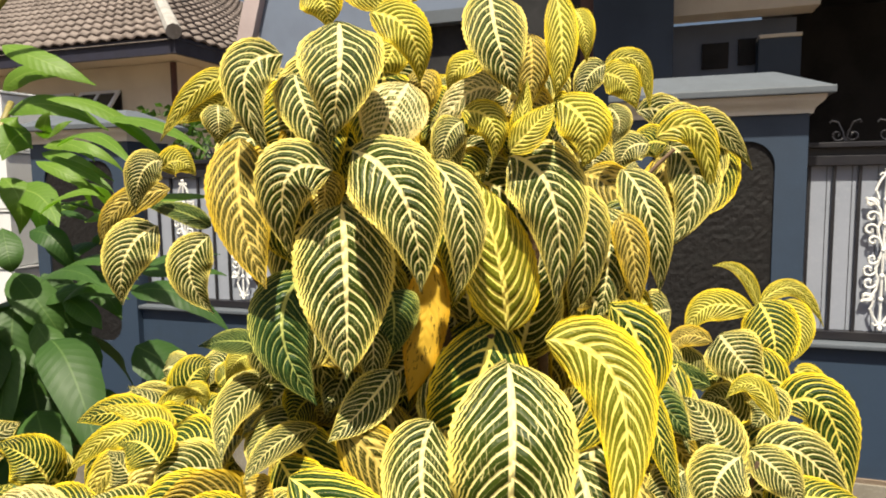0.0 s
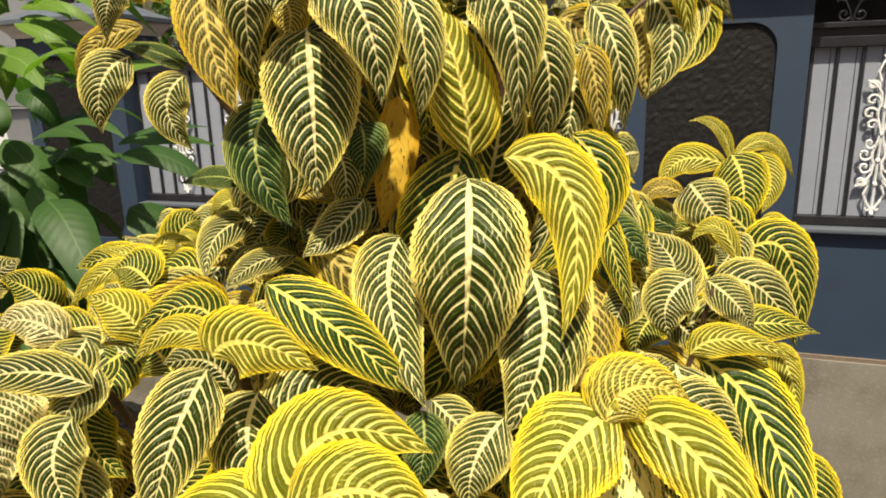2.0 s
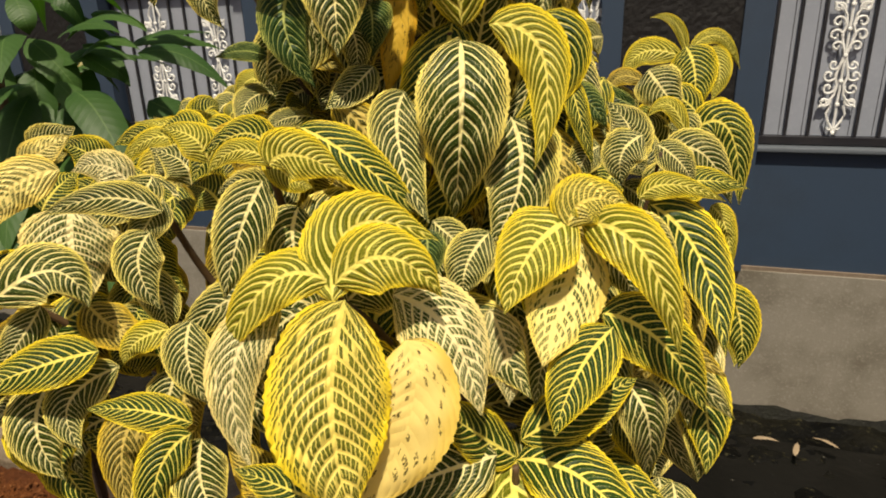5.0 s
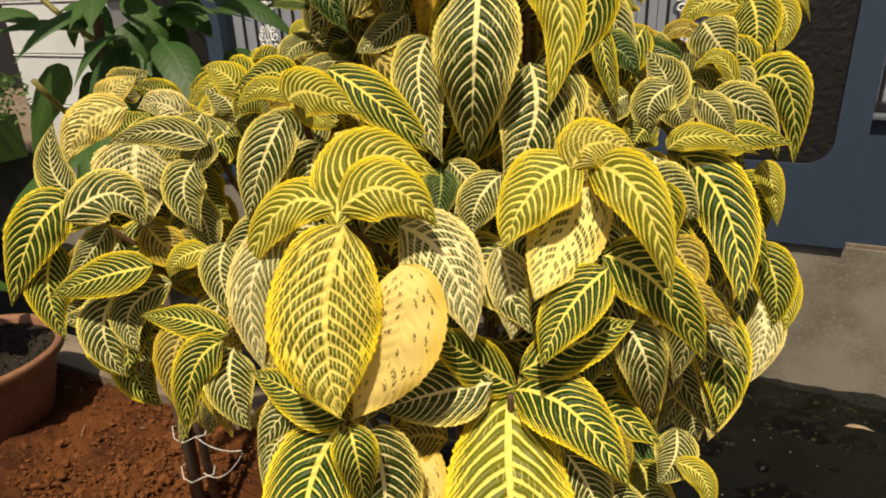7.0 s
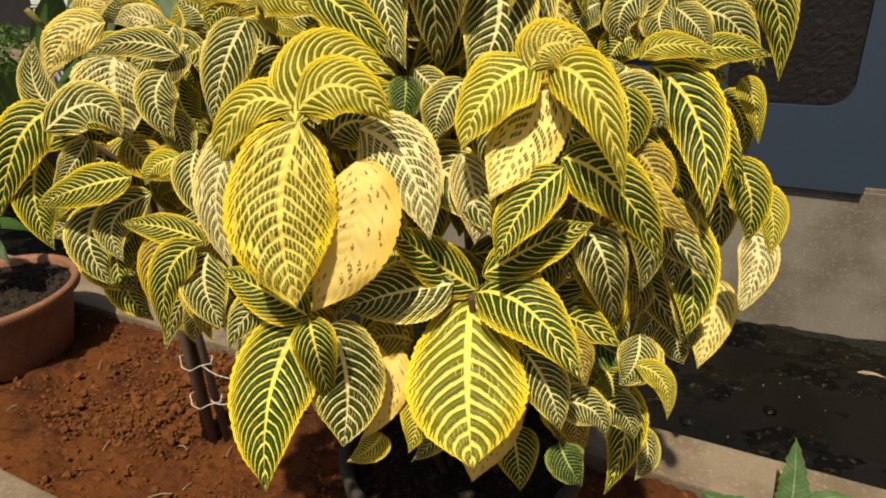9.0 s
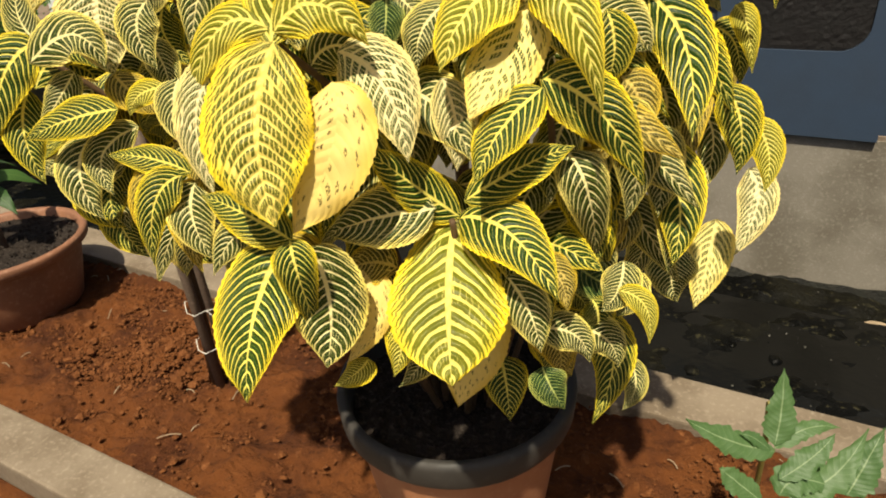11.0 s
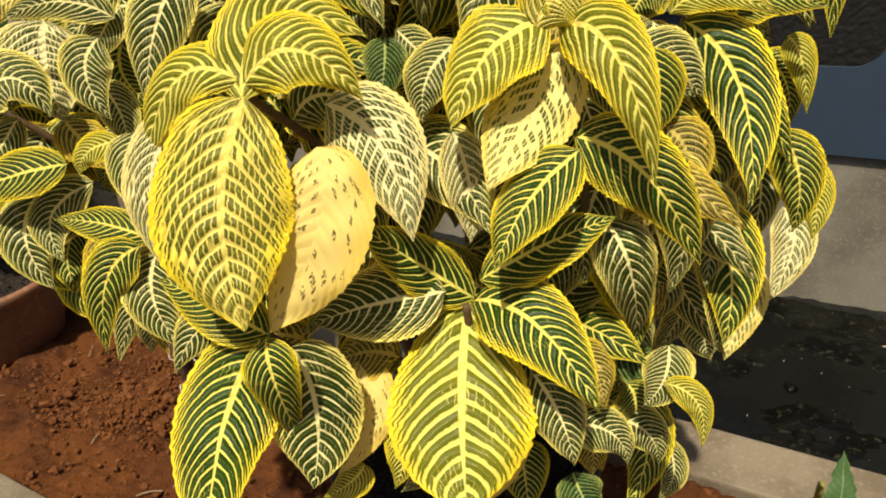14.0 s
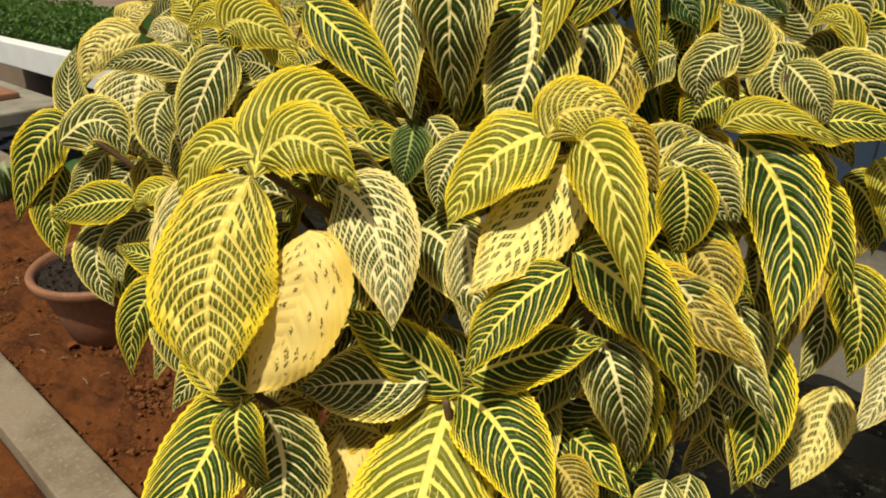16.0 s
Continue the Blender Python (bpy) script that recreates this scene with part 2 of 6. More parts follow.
# top leaves: younger, with the sun shining through them put into the colour
LIT_YOUNG_LEAF = plain_leaf("tree_leaf_young_lit", (0.085, 0.17, 0.018), (0.14, 0.24, 0.026), (0.22, 0.32, 0.07))
TREE_LEAF = plain_leaf("tree_leaf", (0.030, 0.075, 0.018), (0.060, 0.125, 0.026), (0.10, 0.17, 0.05))
WEED_LEAF = plain_leaf("weed_leaf", (0.055, 0.115, 0.035), (0.09, 0.16, 0.055), (0.26, 0.34, 0.18))
PALE_LEAF = plain_leaf("pale_strap_leaf", (0.16, 0.22, 0.09), (0.30, 0.34, 0.18), (0.5, 0.5, 0.36))
HEDGE_LEAF = plain_leaf("hedge_leaf", (0.03, 0.075, 0.012), (0.08, 0.14, 0.025), (0.1, 0.16, 0.04))
BARK = surface("green_brown_bark", (0.085, 0.048, 0.020), (0.035, 0.022, 0.012), (0.16, 0.10, 0.045), 90, 14, 0.7, 0.5)
STEM_G = surface("green_stem", (0.20, 0.17, 0.04), (0.12, 0.10, 0.03), (0.36, 0.28, 0.08), 120, 20, 0.55, 0.3)
WOOD = surface("grey_wood", (0.12, 0.085, 0.06), (0.05, 0.035, 0.025), (0.24, 0.18, 0.13), 120, 9, 0.75, 0.5)
BLUE = surface("blue_grey_paint", (0.027, 0.044, 0.074), (0.019, 0.031, 0.052), (0.038, 0.058, 0.090), 160, 2.2, 0.55, 0.12, 0.002, stain=0.6)
BLUE_LIGHT = surface("pale_blue_paint", (0.13, 0.16, 0.22), (0.10, 0.12, 0.17), (0.17, 0.20, 0.26), 120, 2.0, 0.6, 0.12, 0.002)
CAP_GREY = surface("grey_cap_paint", (0.088, 0.102, 0.120), (0.06, 0.07, 0.082), (0.125, 0.14, 0.16), 140, 3.0, 0.55, 0.12, 0.002)
CREAM_PAINT = surface("cream_paint", (0.66, 0.62, 0.54), (0.52, 0.48, 0.42), (0.72, 0.69, 0.62), 120, 3.0, 0.6, 0.12, 0.002)
WHITE = surface("white_paint", (0.62, 0.63, 0.64), (0.48, 0.49, 0.50), (0.72, 0.72, 0.72), 120, 2.0, 0.5, 0.08, 0.002)
SHEET = surface("grey_sheet", (0.25, 0.27, 0.32), (0.20, 0.22, 0.26), (0.29, 0.31, 0.36), 60, 3.0, 0.38, 0.05, 0.001)
IRON = surface("black_iron", (0.012, 0.012, 0.016), (0.02, 0.018, 0.018), (0.03, 0.03, 0.035), 200, 8, 0.4, 0.15, 0.001)
CAST = surface("white_cast_iron", (0.72, 0.72, 0.70), (0.50, 0.49, 0.46), (0.80, 0.80, 0.78), 200, 14, 0.42, 0.2, 0.001)
ROUGH_BLACK = surface("black_rough_stone", (0.010, 0.009, 0.009), (0.006, 0.006, 0.006), (0.018, 0.017, 0.016), 46, 9, 0.6, 0.5, 0.01, spec=0.25)
CONCRETE = surface("stained_concrete", (0.20, 0.18, 0.145), (0.10, 0.085, 0.06), (0.29, 0.265, 0.22), 70, 2.6, 0.85, 0.35, 0.004, stain=0.75)
KERB = surface("kerb_concrete", (0.175, 0.138, 0.095), (0.085, 0.06, 0.035), (0.27, 0.22, 0.16), 90, 5, 0.85, 0.4, 0.004, stain=0.7)
MOSS = surface("wet_moss", (0.006, 0.006, 0.004), (0.010, 0.011, 0.005), (0.024, 0.022, 0.012), 60, 8, 0.7, 0.8, 0.01)
CLOD = surface("soil_clod", (0.115, 0.040, 0.011), (0.045, 0.016, 0.006), (0.25, 0.11, 0.04), 150, 18, 0.95, 0.3, 0.003, spec=0.15)
SOIL = Nodes("red_soil")
_p = world_pos(SOIL)
_n1, _n2, _n3 = SOIL.noise(5.0, 6, _p, 0.65), SOIL.noise(38.0, 5, _p, 0.7), SOIL.noise(170.0, 4, _p, 0.7)
_c = SOIL.mix(SOIL.ramp(_n1, 0.40, 0.66), (0.105, 0.035, 0.009), (0.052, 0.017, 0.006))
_c = SOIL.mix(SOIL.math('MULTIPLY', SOIL.ramp(_n2, 0.42, 0.30), 0.8), _c, (0.024, 0.009, 0.004))
_c = SOIL.mix(SOIL.math('MULTIPLY', SOIL.ramp(_n2, 0.56, 0.70), 0.55), _c, (0.17, 0.066, 0.020))
_c = SOIL.mix(SOIL.math('MULTIPLY', SOIL.ramp(_n3, 0.64, 0.74), 0.55), _c, (0.30, 0.17, 0.085))
SOIL.done(_c, 0.95, SOIL.bump(SOIL.math('ADD', _n2, SOIL.math('MULTIPLY', _n3, 0.35)), 0.9, 0.016), 0.0, 0.12)
SOIL = SOIL.mat
POT_SOIL = surface("dark_potting_soil", (0.022, 0.016, 0.012), (0.010, 0.008, 0.007), (0.09, 0.075, 0.06), 90, 16, 0.95, 1.0, 0.015, spec=0.15)
CLAY = surface("brown_plastic_pot", (0.30, 0.13, 0.06), (0.18, 0.07, 0.035), (0.38, 0.20, 0.11), 60, 6, 0.6, 0.15, 0.002)
CLAY_PALE = surface("faded_brown_pot", (0.20, 0.088, 0.044), (0.11, 0.05, 0.027), (0.29, 0.165, 0.10), 60, 5, 0.7, 0.15, 0.002)
BLACK_RIM = surface("black_plastic", (0.024, 0.022, 0.019), (0.04, 0.034, 0.027), (0.05, 0.045, 0.038), 60, 8, 0.7, 0.15, 0.002)
PAVING = surface("weathered_ground", (0.16, 0.12, 0.085), (0.09, 0.06, 0.04), (0.24, 0.2, 0.15), 40, 1.2, 0.9, 0.5, 0.006)
DRY_LEAF = surface("dry_leaf", (0.24, 0.18, 0.11), (0.15, 0.10, 0.06), (0.36, 0.29, 0.2), 80, 12, 0.8, 0.4, 0.003)
TILE = surface("old_roof_tile", (0.165, 0.135, 0.12), (0.085, 0.068, 0.06), (0.28, 0.245, 0.22), 26, 2.4, 0.85, 0.5, 0.006, stain=0.8)
RIDGE = surface("ridge_mortar", (0.30, 0.29, 0.275), (0.18, 0.165, 0.15), (0.40, 0.39, 0.37), 20, 4, 0.85, 0.4, 0.006)
PINK = surface("pink_grey_trim", (0.36, 0.30, 0.30), (0.26, 0.21, 0.21), (0.44, 0.38, 0.37), 60, 2, 0.7, 0.1)
FASCIA = surface("dark_navy_fascia", (0.018, 0.018, 0.032), (0.012, 0.012, 0.02), (0.03, 0.03, 0.05), 60, 3, 0.6, 0.1)
BEIGE = surface("beige_wall_paint", (0.60, 0.53, 0.40), (0.48, 0.41, 0.30), (0.66, 0.60, 0.48), 60, 1.6, 0.7, 0.1)
# near-black colour standing in for shade in rooms, porch and openings
DARK = surface("shade_black", (0.012, 0.012, 0.014), (0.008, 0.008, 0.01), (0.02, 0.02, 0.022), 20, 3, 0.8, 0.1)
BROWN_PIPE = surface("brown_paint", (0.10, 0.045, 0.035), (0.06, 0.03, 0.025), (0.15, 0.08, 0.06), 60, 6, 0.6, 0.1)
WIRE = surface("pale_wire", (0.50, 0.48, 0.42), (0.30, 0.28, 0.24), (0.62, 0.6, 0.55), 200, 20, 0.5, 0.1)
GLASS = Nodes("window_glass").done((0.03, 0.035, 0.04), 0.08, None, 0.0, 0.6)
DITCH_GRIT = surface("pale_grit", (0.07, 0.065, 0.05), (0.03, 0.03, 0.02), (0.16, 0.15, 0.12), 150, 30, 0.5, 0.3)
ALGAE = surface("ditch_algae", (0.018, 0.024, 0.006), (0.008, 0.010, 0.004), (0.06, 0.065, 0.02), 120, 20, 0.5, 0.5)
MUD = Nodes("wet_ditch_mud")
_p = world_pos(MUD)
_n1, _n2 = MUD.noise(2.2, 5, _p), MUD.noise(26.0, 5, _p)
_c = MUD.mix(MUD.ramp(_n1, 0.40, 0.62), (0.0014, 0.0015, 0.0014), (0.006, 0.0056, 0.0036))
_c = MUD.mix(MUD.math('MULTIPLY', MUD.ramp(_n2, 0.58, 0.70), 0.6), _c, (0.040, 0.036, 0.018))
MUD.done(_c, MUD.math('ADD', 0.30, MUD.math('MULTIPLY', MUD.ramp(MUD.noise(5.0, 4, _p), 0.42, 0.6), 0.5)), MUD.bump(_n2, 0.7, 0.02), 0.0, 0.08)
MUD = MUD.mat
WATER = Nodes("dark_ditch_water")
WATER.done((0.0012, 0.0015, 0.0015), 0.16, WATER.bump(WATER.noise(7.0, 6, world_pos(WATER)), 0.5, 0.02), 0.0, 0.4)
WATER = WATER.mat


# ---- mesh helpers ----
def mesh_of(bm, name):
    me = bpy.data.meshes.new(name)
    bm.to_mesh(me)
    bm.free()
    return me


def part(name, bm, material, parent=None, label="", smooth=False):
    """Links a bmesh as one mesh object, under a thing if one is given."""
    me = mesh_of(bm, name)
    me.materials.append(material)
    if smooth:
        me.polygons.foreach_set("use_smooth", [True] * len(me.polygons))
    ob = new(name, me)
    if parent is not None:
        ob.parent = parent
    if label:
        tagged(ob, label)
    return ob


def box(x0, x1, y0, y1, z0, z1, bevel=0.0, bm=None):
    bm = bm or bmesh.new()
    r = bmesh.ops.create_cube(bm, size=1.0, matrix=Matrix.LocRotScale(((x0 + x1) / 2, (y0 + y1) / 2, (z0 + z1) / 2), None, (x1 - x0, y1 - y0, z1 - z0)))
    if bevel:
        es = list({e for v in r["verts"] for e in v.link_edges})
        bmesh.ops.bevel(bm, geom=es, offset=bevel, segments=2, affect='EDGES', profile=0.6)
    return bm


def lathe(profile, steps=40, bm=None, at=(0, 0, 0)):
    bm = bm or bmesh.new()
    rings = []
    for r, z in profile:
        rings.append([bm.verts.new((at[0] + r * math.cos(2 * math.pi * k / steps), at[1] + r * math.sin(2 * math.pi * k / steps), at[2] + z)) for k in range(steps)])
    for a, b in zip(rings, rings[1:]):
        for k in range(steps):
            bm.faces.new((a[k], a[(k + 1) % steps], b[(k + 1) % steps], b[k]))
    return bm


def tube(points, radii, steps=7, bm=None, caps=True):
    """A round bar along a line of points, with a radius at each."""
    bm = bm or bmesh.new()
    pts = [Vector(p) for p in points]
    rings, ref = [], Vector((0.3, 0.2, 1)).normalized()
    for i, p in enumerate(pts):
        d = (pts[min(i + 1, len(pts) - 1)] - pts[max(i - 1, 0)]).normalized()
        a = d.cross(ref)
        a = a.normalized() if a.length > 1e-4 else Vector((1, 0, 0))
        b = d.cross(a)
        r = radii[i] if isinstance(radii, (list, tuple)) else radii
        rings.append([bm.verts.new(p + (a * math.cos(2 * math.pi * k / steps) + b * math.sin(2 * math.pi * k / steps)) * r) for k in range(steps)])
    for q, w in zip(rings, rings[1:]):
        for k in range(steps):
            bm.faces.new((q[k], q[(k + 1) % steps], w[(k + 1) % steps], w[k]))
    if caps:
        bm.faces.new(rings[0][::-1])
        bm.faces.new(rings[-1])
    return bm


def bend(a, b, c, n=8):
    """Points on a smooth arc from a to c that is drawn towards b."""
    a, b, c = Vector(a), Vector(b), Vector(c)
    return [a * (1 - s) ** 2 + b * 2 * s * (1 - s) + c * s * s for s in [i / n for i in range(n + 1)]]


def empty(name, at=(0, 0, 0), **tags):
    ob = new(name)
    ob.location = at
    ob.empty_display_size = 0.05
    return tagged(ob, **tags)


def extrude_profile(pts, x0, x1, nx=1, bm=None):
    """A sheet from a line of (y, z) points, drawn out along x."""
    bm = bm or bmesh.new()
    cols = []
    for i in range(nx + 1):
        x = x0 + (x1 - x0) * i / nx
        cols.append([bm.verts.new((x, y, z)) for y, z in pts])
    for a, b in zip(cols, cols[1:]):
        for k in range(len(pts) - 1):
            bm.faces.new((a[k], b[k], b[k + 1], a[k + 1]))
    return bm


FULL = ((0, .03), (.04, .40), (.10, .66), (.20, .89), (.32, .99), (.44, 1.0), (.58, .92), (.72, .72), (.84, .46), (.93, .20), (.975, .07), (1, .004))
SLIM = ((0, .03), (.04, .40), (.10, .70), (.20, .95), (.30, 1.0), (.42, .95), (.56, .78), (.70, .54), (.82, .31), (.91, .14), (.965, .05), (1, .003))


def outline(u, slim):
    """Half the width of a blade at u of its length, 1 at its broadest; slim below 0 gives a blunt end."""
    out = []
    for line in (FULL, SLIM):
        for (u0, w0), (u1, w1) in zip(line, line[1:]):
            if u <= u1:
                s = (u - u0) / (u1 - u0)
                out.append(w0 + (w1 - w0) * s)
                break
    return max(0.003, out[0] + (out[1] - out[0]) * slim)


def blade(b, m, t, width, face, crimp=0.25, rows=54, cols=12, slim=0.3, seed=0, ruffle=1.0):
    """A leaf blade whose midrib runs from b through m to t, seen from the side that face points to."""
    b, m, t, face = Vector(b), Vector(m), Vector(t), Vector(face).normalized()
    ctrl = m * 2 - (b + t) * 0.5
    bm = bmesh.new()
    lay = bm.loops.layers.uv.new("blade")
    grid, uvs = [], {}
    rnd = random.Random(seed)
    ph1, ph2, tilt = rnd.uniform(0, 6.28), rnd.uniform(0, 6.28), rnd.uniform(-0.12, 0.12)
    for i in range(rows + 1):
        u = i / rows
        p = b * (1 - u) ** 2 + ctrl * 2 * u * (1 - u) + t * u * u
        d = ((ctrl - b) * (1 - u) + (t - ctrl) * u)
        d = d.normalized() if d.length > 1e-6 else (t - b).normalized()
        side = d.cross(face)
        if side.length < 0.15:
            side = d.cross(Vector((face.x, face.y, face.z + 0.5)))
        side.normalize()
        n = side.cross(d).normalized()
        if n.dot(face) < 0:
            n = -n
        w = max(0.515 * width * outline(u, slim), 0.0008)
        row = []
        for k in range(cols + 1):
            s = k / cols * 2 - 1
            edge = abs(s) ** 3
            ww = w * (1 + 0.024 * edge * math.sin(u * 132 + ph1 + (3 if s > 0 else 0)))
            lift = -crimp * ww * s * s + 0.12 * ww * abs(s) + tilt * ww * s
            lift += ruffle * width * (0.035 * edge * math.sin(u * 13 + ph2 + (2 if s > 0 else 0)) + 0.012 * math.sin(u * 22 + ph1 + 4 * abs(s)))
            v = bm.verts.new(p + side * (ww * s) + n * lift)
            uvs[v] = (u, k / cols)
            row.append(v)
        grid.append(row)
    for i in range(rows):
        for k in range(cols):
            f = bm.faces.new((grid[i][k], grid[i][k + 1], grid[i + 1][k + 1], grid[i + 1][k]))
            for l in f.loops:
                l[lay].uv = uvs[l.vert]
            f.smooth = True
    return bm


SOIL_Z, KERB_Z, WALL_Y, DITCH_Z = -0.235, -0.197, 3.864, -1.27


# ---- ground, planting bed, ditch ----
g = extrude_profile([(-250, -0.34), (0.50, -0.34), (0.50, -0.30), (1.42, -0.30), (1.42, DITCH_Z - 0.03), (3.90, DITCH_Z - 0.03), (3.90, -0.30), (400, -0.30)], -300, 300)
tagged(part("ground", g, PAVING), "brown weathered ground with an open ditch", "ground", kind="structure")


def rough_sheet(x0, x1, y0, y1, z, nx, ny, amp, scale):
    bm = bmesh.new()
    rows = []
    for j in range(ny + 1):
        row = []
        for i in range(nx + 1):
            x, y = x0 + (x1 - x0) * i / nx, y0 + (y1 - y0) * j / ny
            h = noise.fractal(Vector((x * scale, y * scale, 1.7)), 0.9, 2.1, 5) + 0.7 * abs(noise.noise(Vector((x * scale * 4, y * scale * 4, 5.0))))
            row.append(bm.verts.new((x, y, z + amp * h)))
        rows.append(row)
    for a, b in zip(rows, rows[1:]):
        for k in range(nx):
            bm.faces.new((a[k], a[k + 1], b[k + 1], b[k]))
    return bm


tagged(part("soil_bed", rough_sheet(-4.6, 4.2, 0.585, 1.295, SOIL_Z, 795, 96, 0.027, 9.0), SOIL, smooth=True), "loose red garden soil between two kerbs", "soil", kind="structure")

for name, y0, y1, lab in (("kerb_front", 0.456, 0.593, "worn concrete kerb along the bed"), ("kerb_back", 1.285, 1.456, "pale concrete kerb between bed and ditch")):
    bm = bmesh.new()
    box(-14, 14, y0, y1, -0.36, KERB_Z, 0.008, bm)
    tagged(part(name, bm, KERB), lab, "kerb", kind="structure")
tagged(part("ditch_side", box(-14, 14, 1.43, 1.452, DITCH_Z - 0.05, -0.36), CONCRETE), "dark concrete side of the ditch", "ditch", kind="structure")
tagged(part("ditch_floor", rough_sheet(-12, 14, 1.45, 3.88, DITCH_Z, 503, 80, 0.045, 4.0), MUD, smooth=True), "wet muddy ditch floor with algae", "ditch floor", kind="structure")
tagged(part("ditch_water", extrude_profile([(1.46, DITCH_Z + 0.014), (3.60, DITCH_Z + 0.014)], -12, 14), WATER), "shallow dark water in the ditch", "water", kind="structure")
tagged(part("step", box(-14, 14, 0.28, 0.455, -0.40, -0.27, 0.01), SOIL), "earth-stained step below the kerb", "step", kind="structure")

# clods and stones on the soil, one scatter
def crumbs(rng, spots, name, mat):
    """Many small uneven lumps in one mesh."""
    ico = bmesh.new()
    bmesh.ops.create_icosphere(ico, subdivisions=1, radius=1.0)
    base = [v.co.copy() for v in ico.verts]
    tris = [[v.index for v in f.verts] for f in ico.faces]
    ico.free()
    vs, fs = [], []
    for x, y, z, r in spots:
        q = Euler((rng.random() * 6, rng.random() * 6, rng.random() * 6)).to_matrix()
        sc = Vector((r, r * rng.uniform(0.6, 1.0), r * rng.uniform(0.5, 0.9)))
        n = len(vs)
        for c in base:
            p = q @ (Vector((c.x * sc.x, c.y * sc.y, c.z * sc.z)) * rng.uniform(0.75, 1.2))
            vs.append((x + p.x, y + p.y, z + p.z * 0.7))
        fs += [[n + k for k in f] for f in tris]
    me = bpy.data.meshes.new(name)
    me.from_pydata(vs, [], fs)
    me.materials.append(mat)
    return new(name, me)


rr = random.Random(5)
spots = []
for k in range(9500):
    x, y = rr.uniform(-2.8, 1.2), rr.uniform(0.60, 1.28)
    if noise.noise(Vector((x * 5, y * 5, 2.0))) + 0.35 < rr.random() * 0.7:
        continue
    r = 0.0025 + (0.018 if k % 9 == 0 else 0.007) * rr.random() ** 2.5
    spots.append((x, y, SOIL_Z + 0.007 + r * 0.3, r))
# freshly dug and coarser towards the second pot
for k in range(2600):
    x, y = rr.gauss(-1.15, 0.22), rr.uniform(0.80, 1.27)
    r = 0.003 + (0.020 if k % 12 == 0 else 0.008) * rr.random() ** 2
    if (x + 1.15) ** 2 / 0.16 < rr.random():
        spots.append((x, y, SOIL_Z + 0.010 + r * 0.4, r))
tagged(crumbs(rr, spots, "soil_clods", CLOD), "small crumbs of red soil", "soil", kind="stuff")


spots, rr = [], random.Random(17)
for k in range(420):
    x, y = rr.uniform(-0.4, 2.6), rr.uniform(1.5, 3.8)
    if noise.noise(Vector((x * 2.2, y * 2.2, 6.0))) > rr.uniform(-0.3, 0.35):
        spots.append((x, y, DITCH_Z + 0.036, 0.002 + 0.006 * rr.random() ** 3))
tagged(crumbs(rr, spots, "ditch_grit", DITCH_GRIT), "pale grit and scraps in the ditch mud", "grit", kind="stuff")
spots = []
for k in range(900):
    x, y = rr.uniform(-0.6, 2.4), 1.50 + 0.75 * rr.random() ** 1.6
    if noise.noise(Vector((x * 2.6, y * 3.4, 9.0))) > 0.12:
        spots.append((x, y, DITCH_Z + 0.030, 0.006 + 0.022 * rr.random() ** 2))
tagged(crumbs(rr, spots, "ditch_algae", ALGAE), "green-brown algae clumps in the ditch", "algae", kind="stuff")


# ---- boundary wall ----
tagged(part("wall_plinth", box(-7.0, 6.0, WALL_Y + 0.03, WALL_Y + 0.30, DITCH_Z - 0.05, -0.323, 0.004), CONCRETE), "stained bare concrete foot of the wall", "wall", kind="structure")
bm = bmesh.new()
rows = []
for i in range(261):
    x = -7.0 + i * 13.0 / 260
    h = 0.055 + 0.05 * noise.fractal(Vector((x * 3, 0, 0)), 0.8, 2.0, 4)
    rows.append((bm.verts.new((x, WALL_Y + 0.0, DITCH_Z - 0.02)), bm.verts.new((x, WALL_Y + 0.018, DITCH_Z + max(0.01, h)))))
for a, b in zip(rows, rows[1:]):
    bm.faces.new((a[0], b[0], b[1], a[1]))
tagged(part("moss_strip", bm, MOSS, smooth=True), "black moss along the foot of the wall", "moss", kind="structure")
for name, x0, x1 in (("wall_left", -3.29, -2.17), ("wall_middle", -1.33, 0.06), ("wall_right", 0.88, 6.0)):
    tagged(part(name, box(x0, x1, WALL_Y + 0.05, WALL_Y + 0.22, -0.323, 0.375, 0.003), BLUE), "blue-grey painted low wall under the fence", "wall", kind="structure")
    tagged(part(name.replace("wall", "sill"), box(x0, x1, WALL_Y + 0.01, WALL_Y + 0.24, 0.376, 0.40, 0.006), CAP_GREY), "grey ledge on the low wall", "sill", kind="structure")


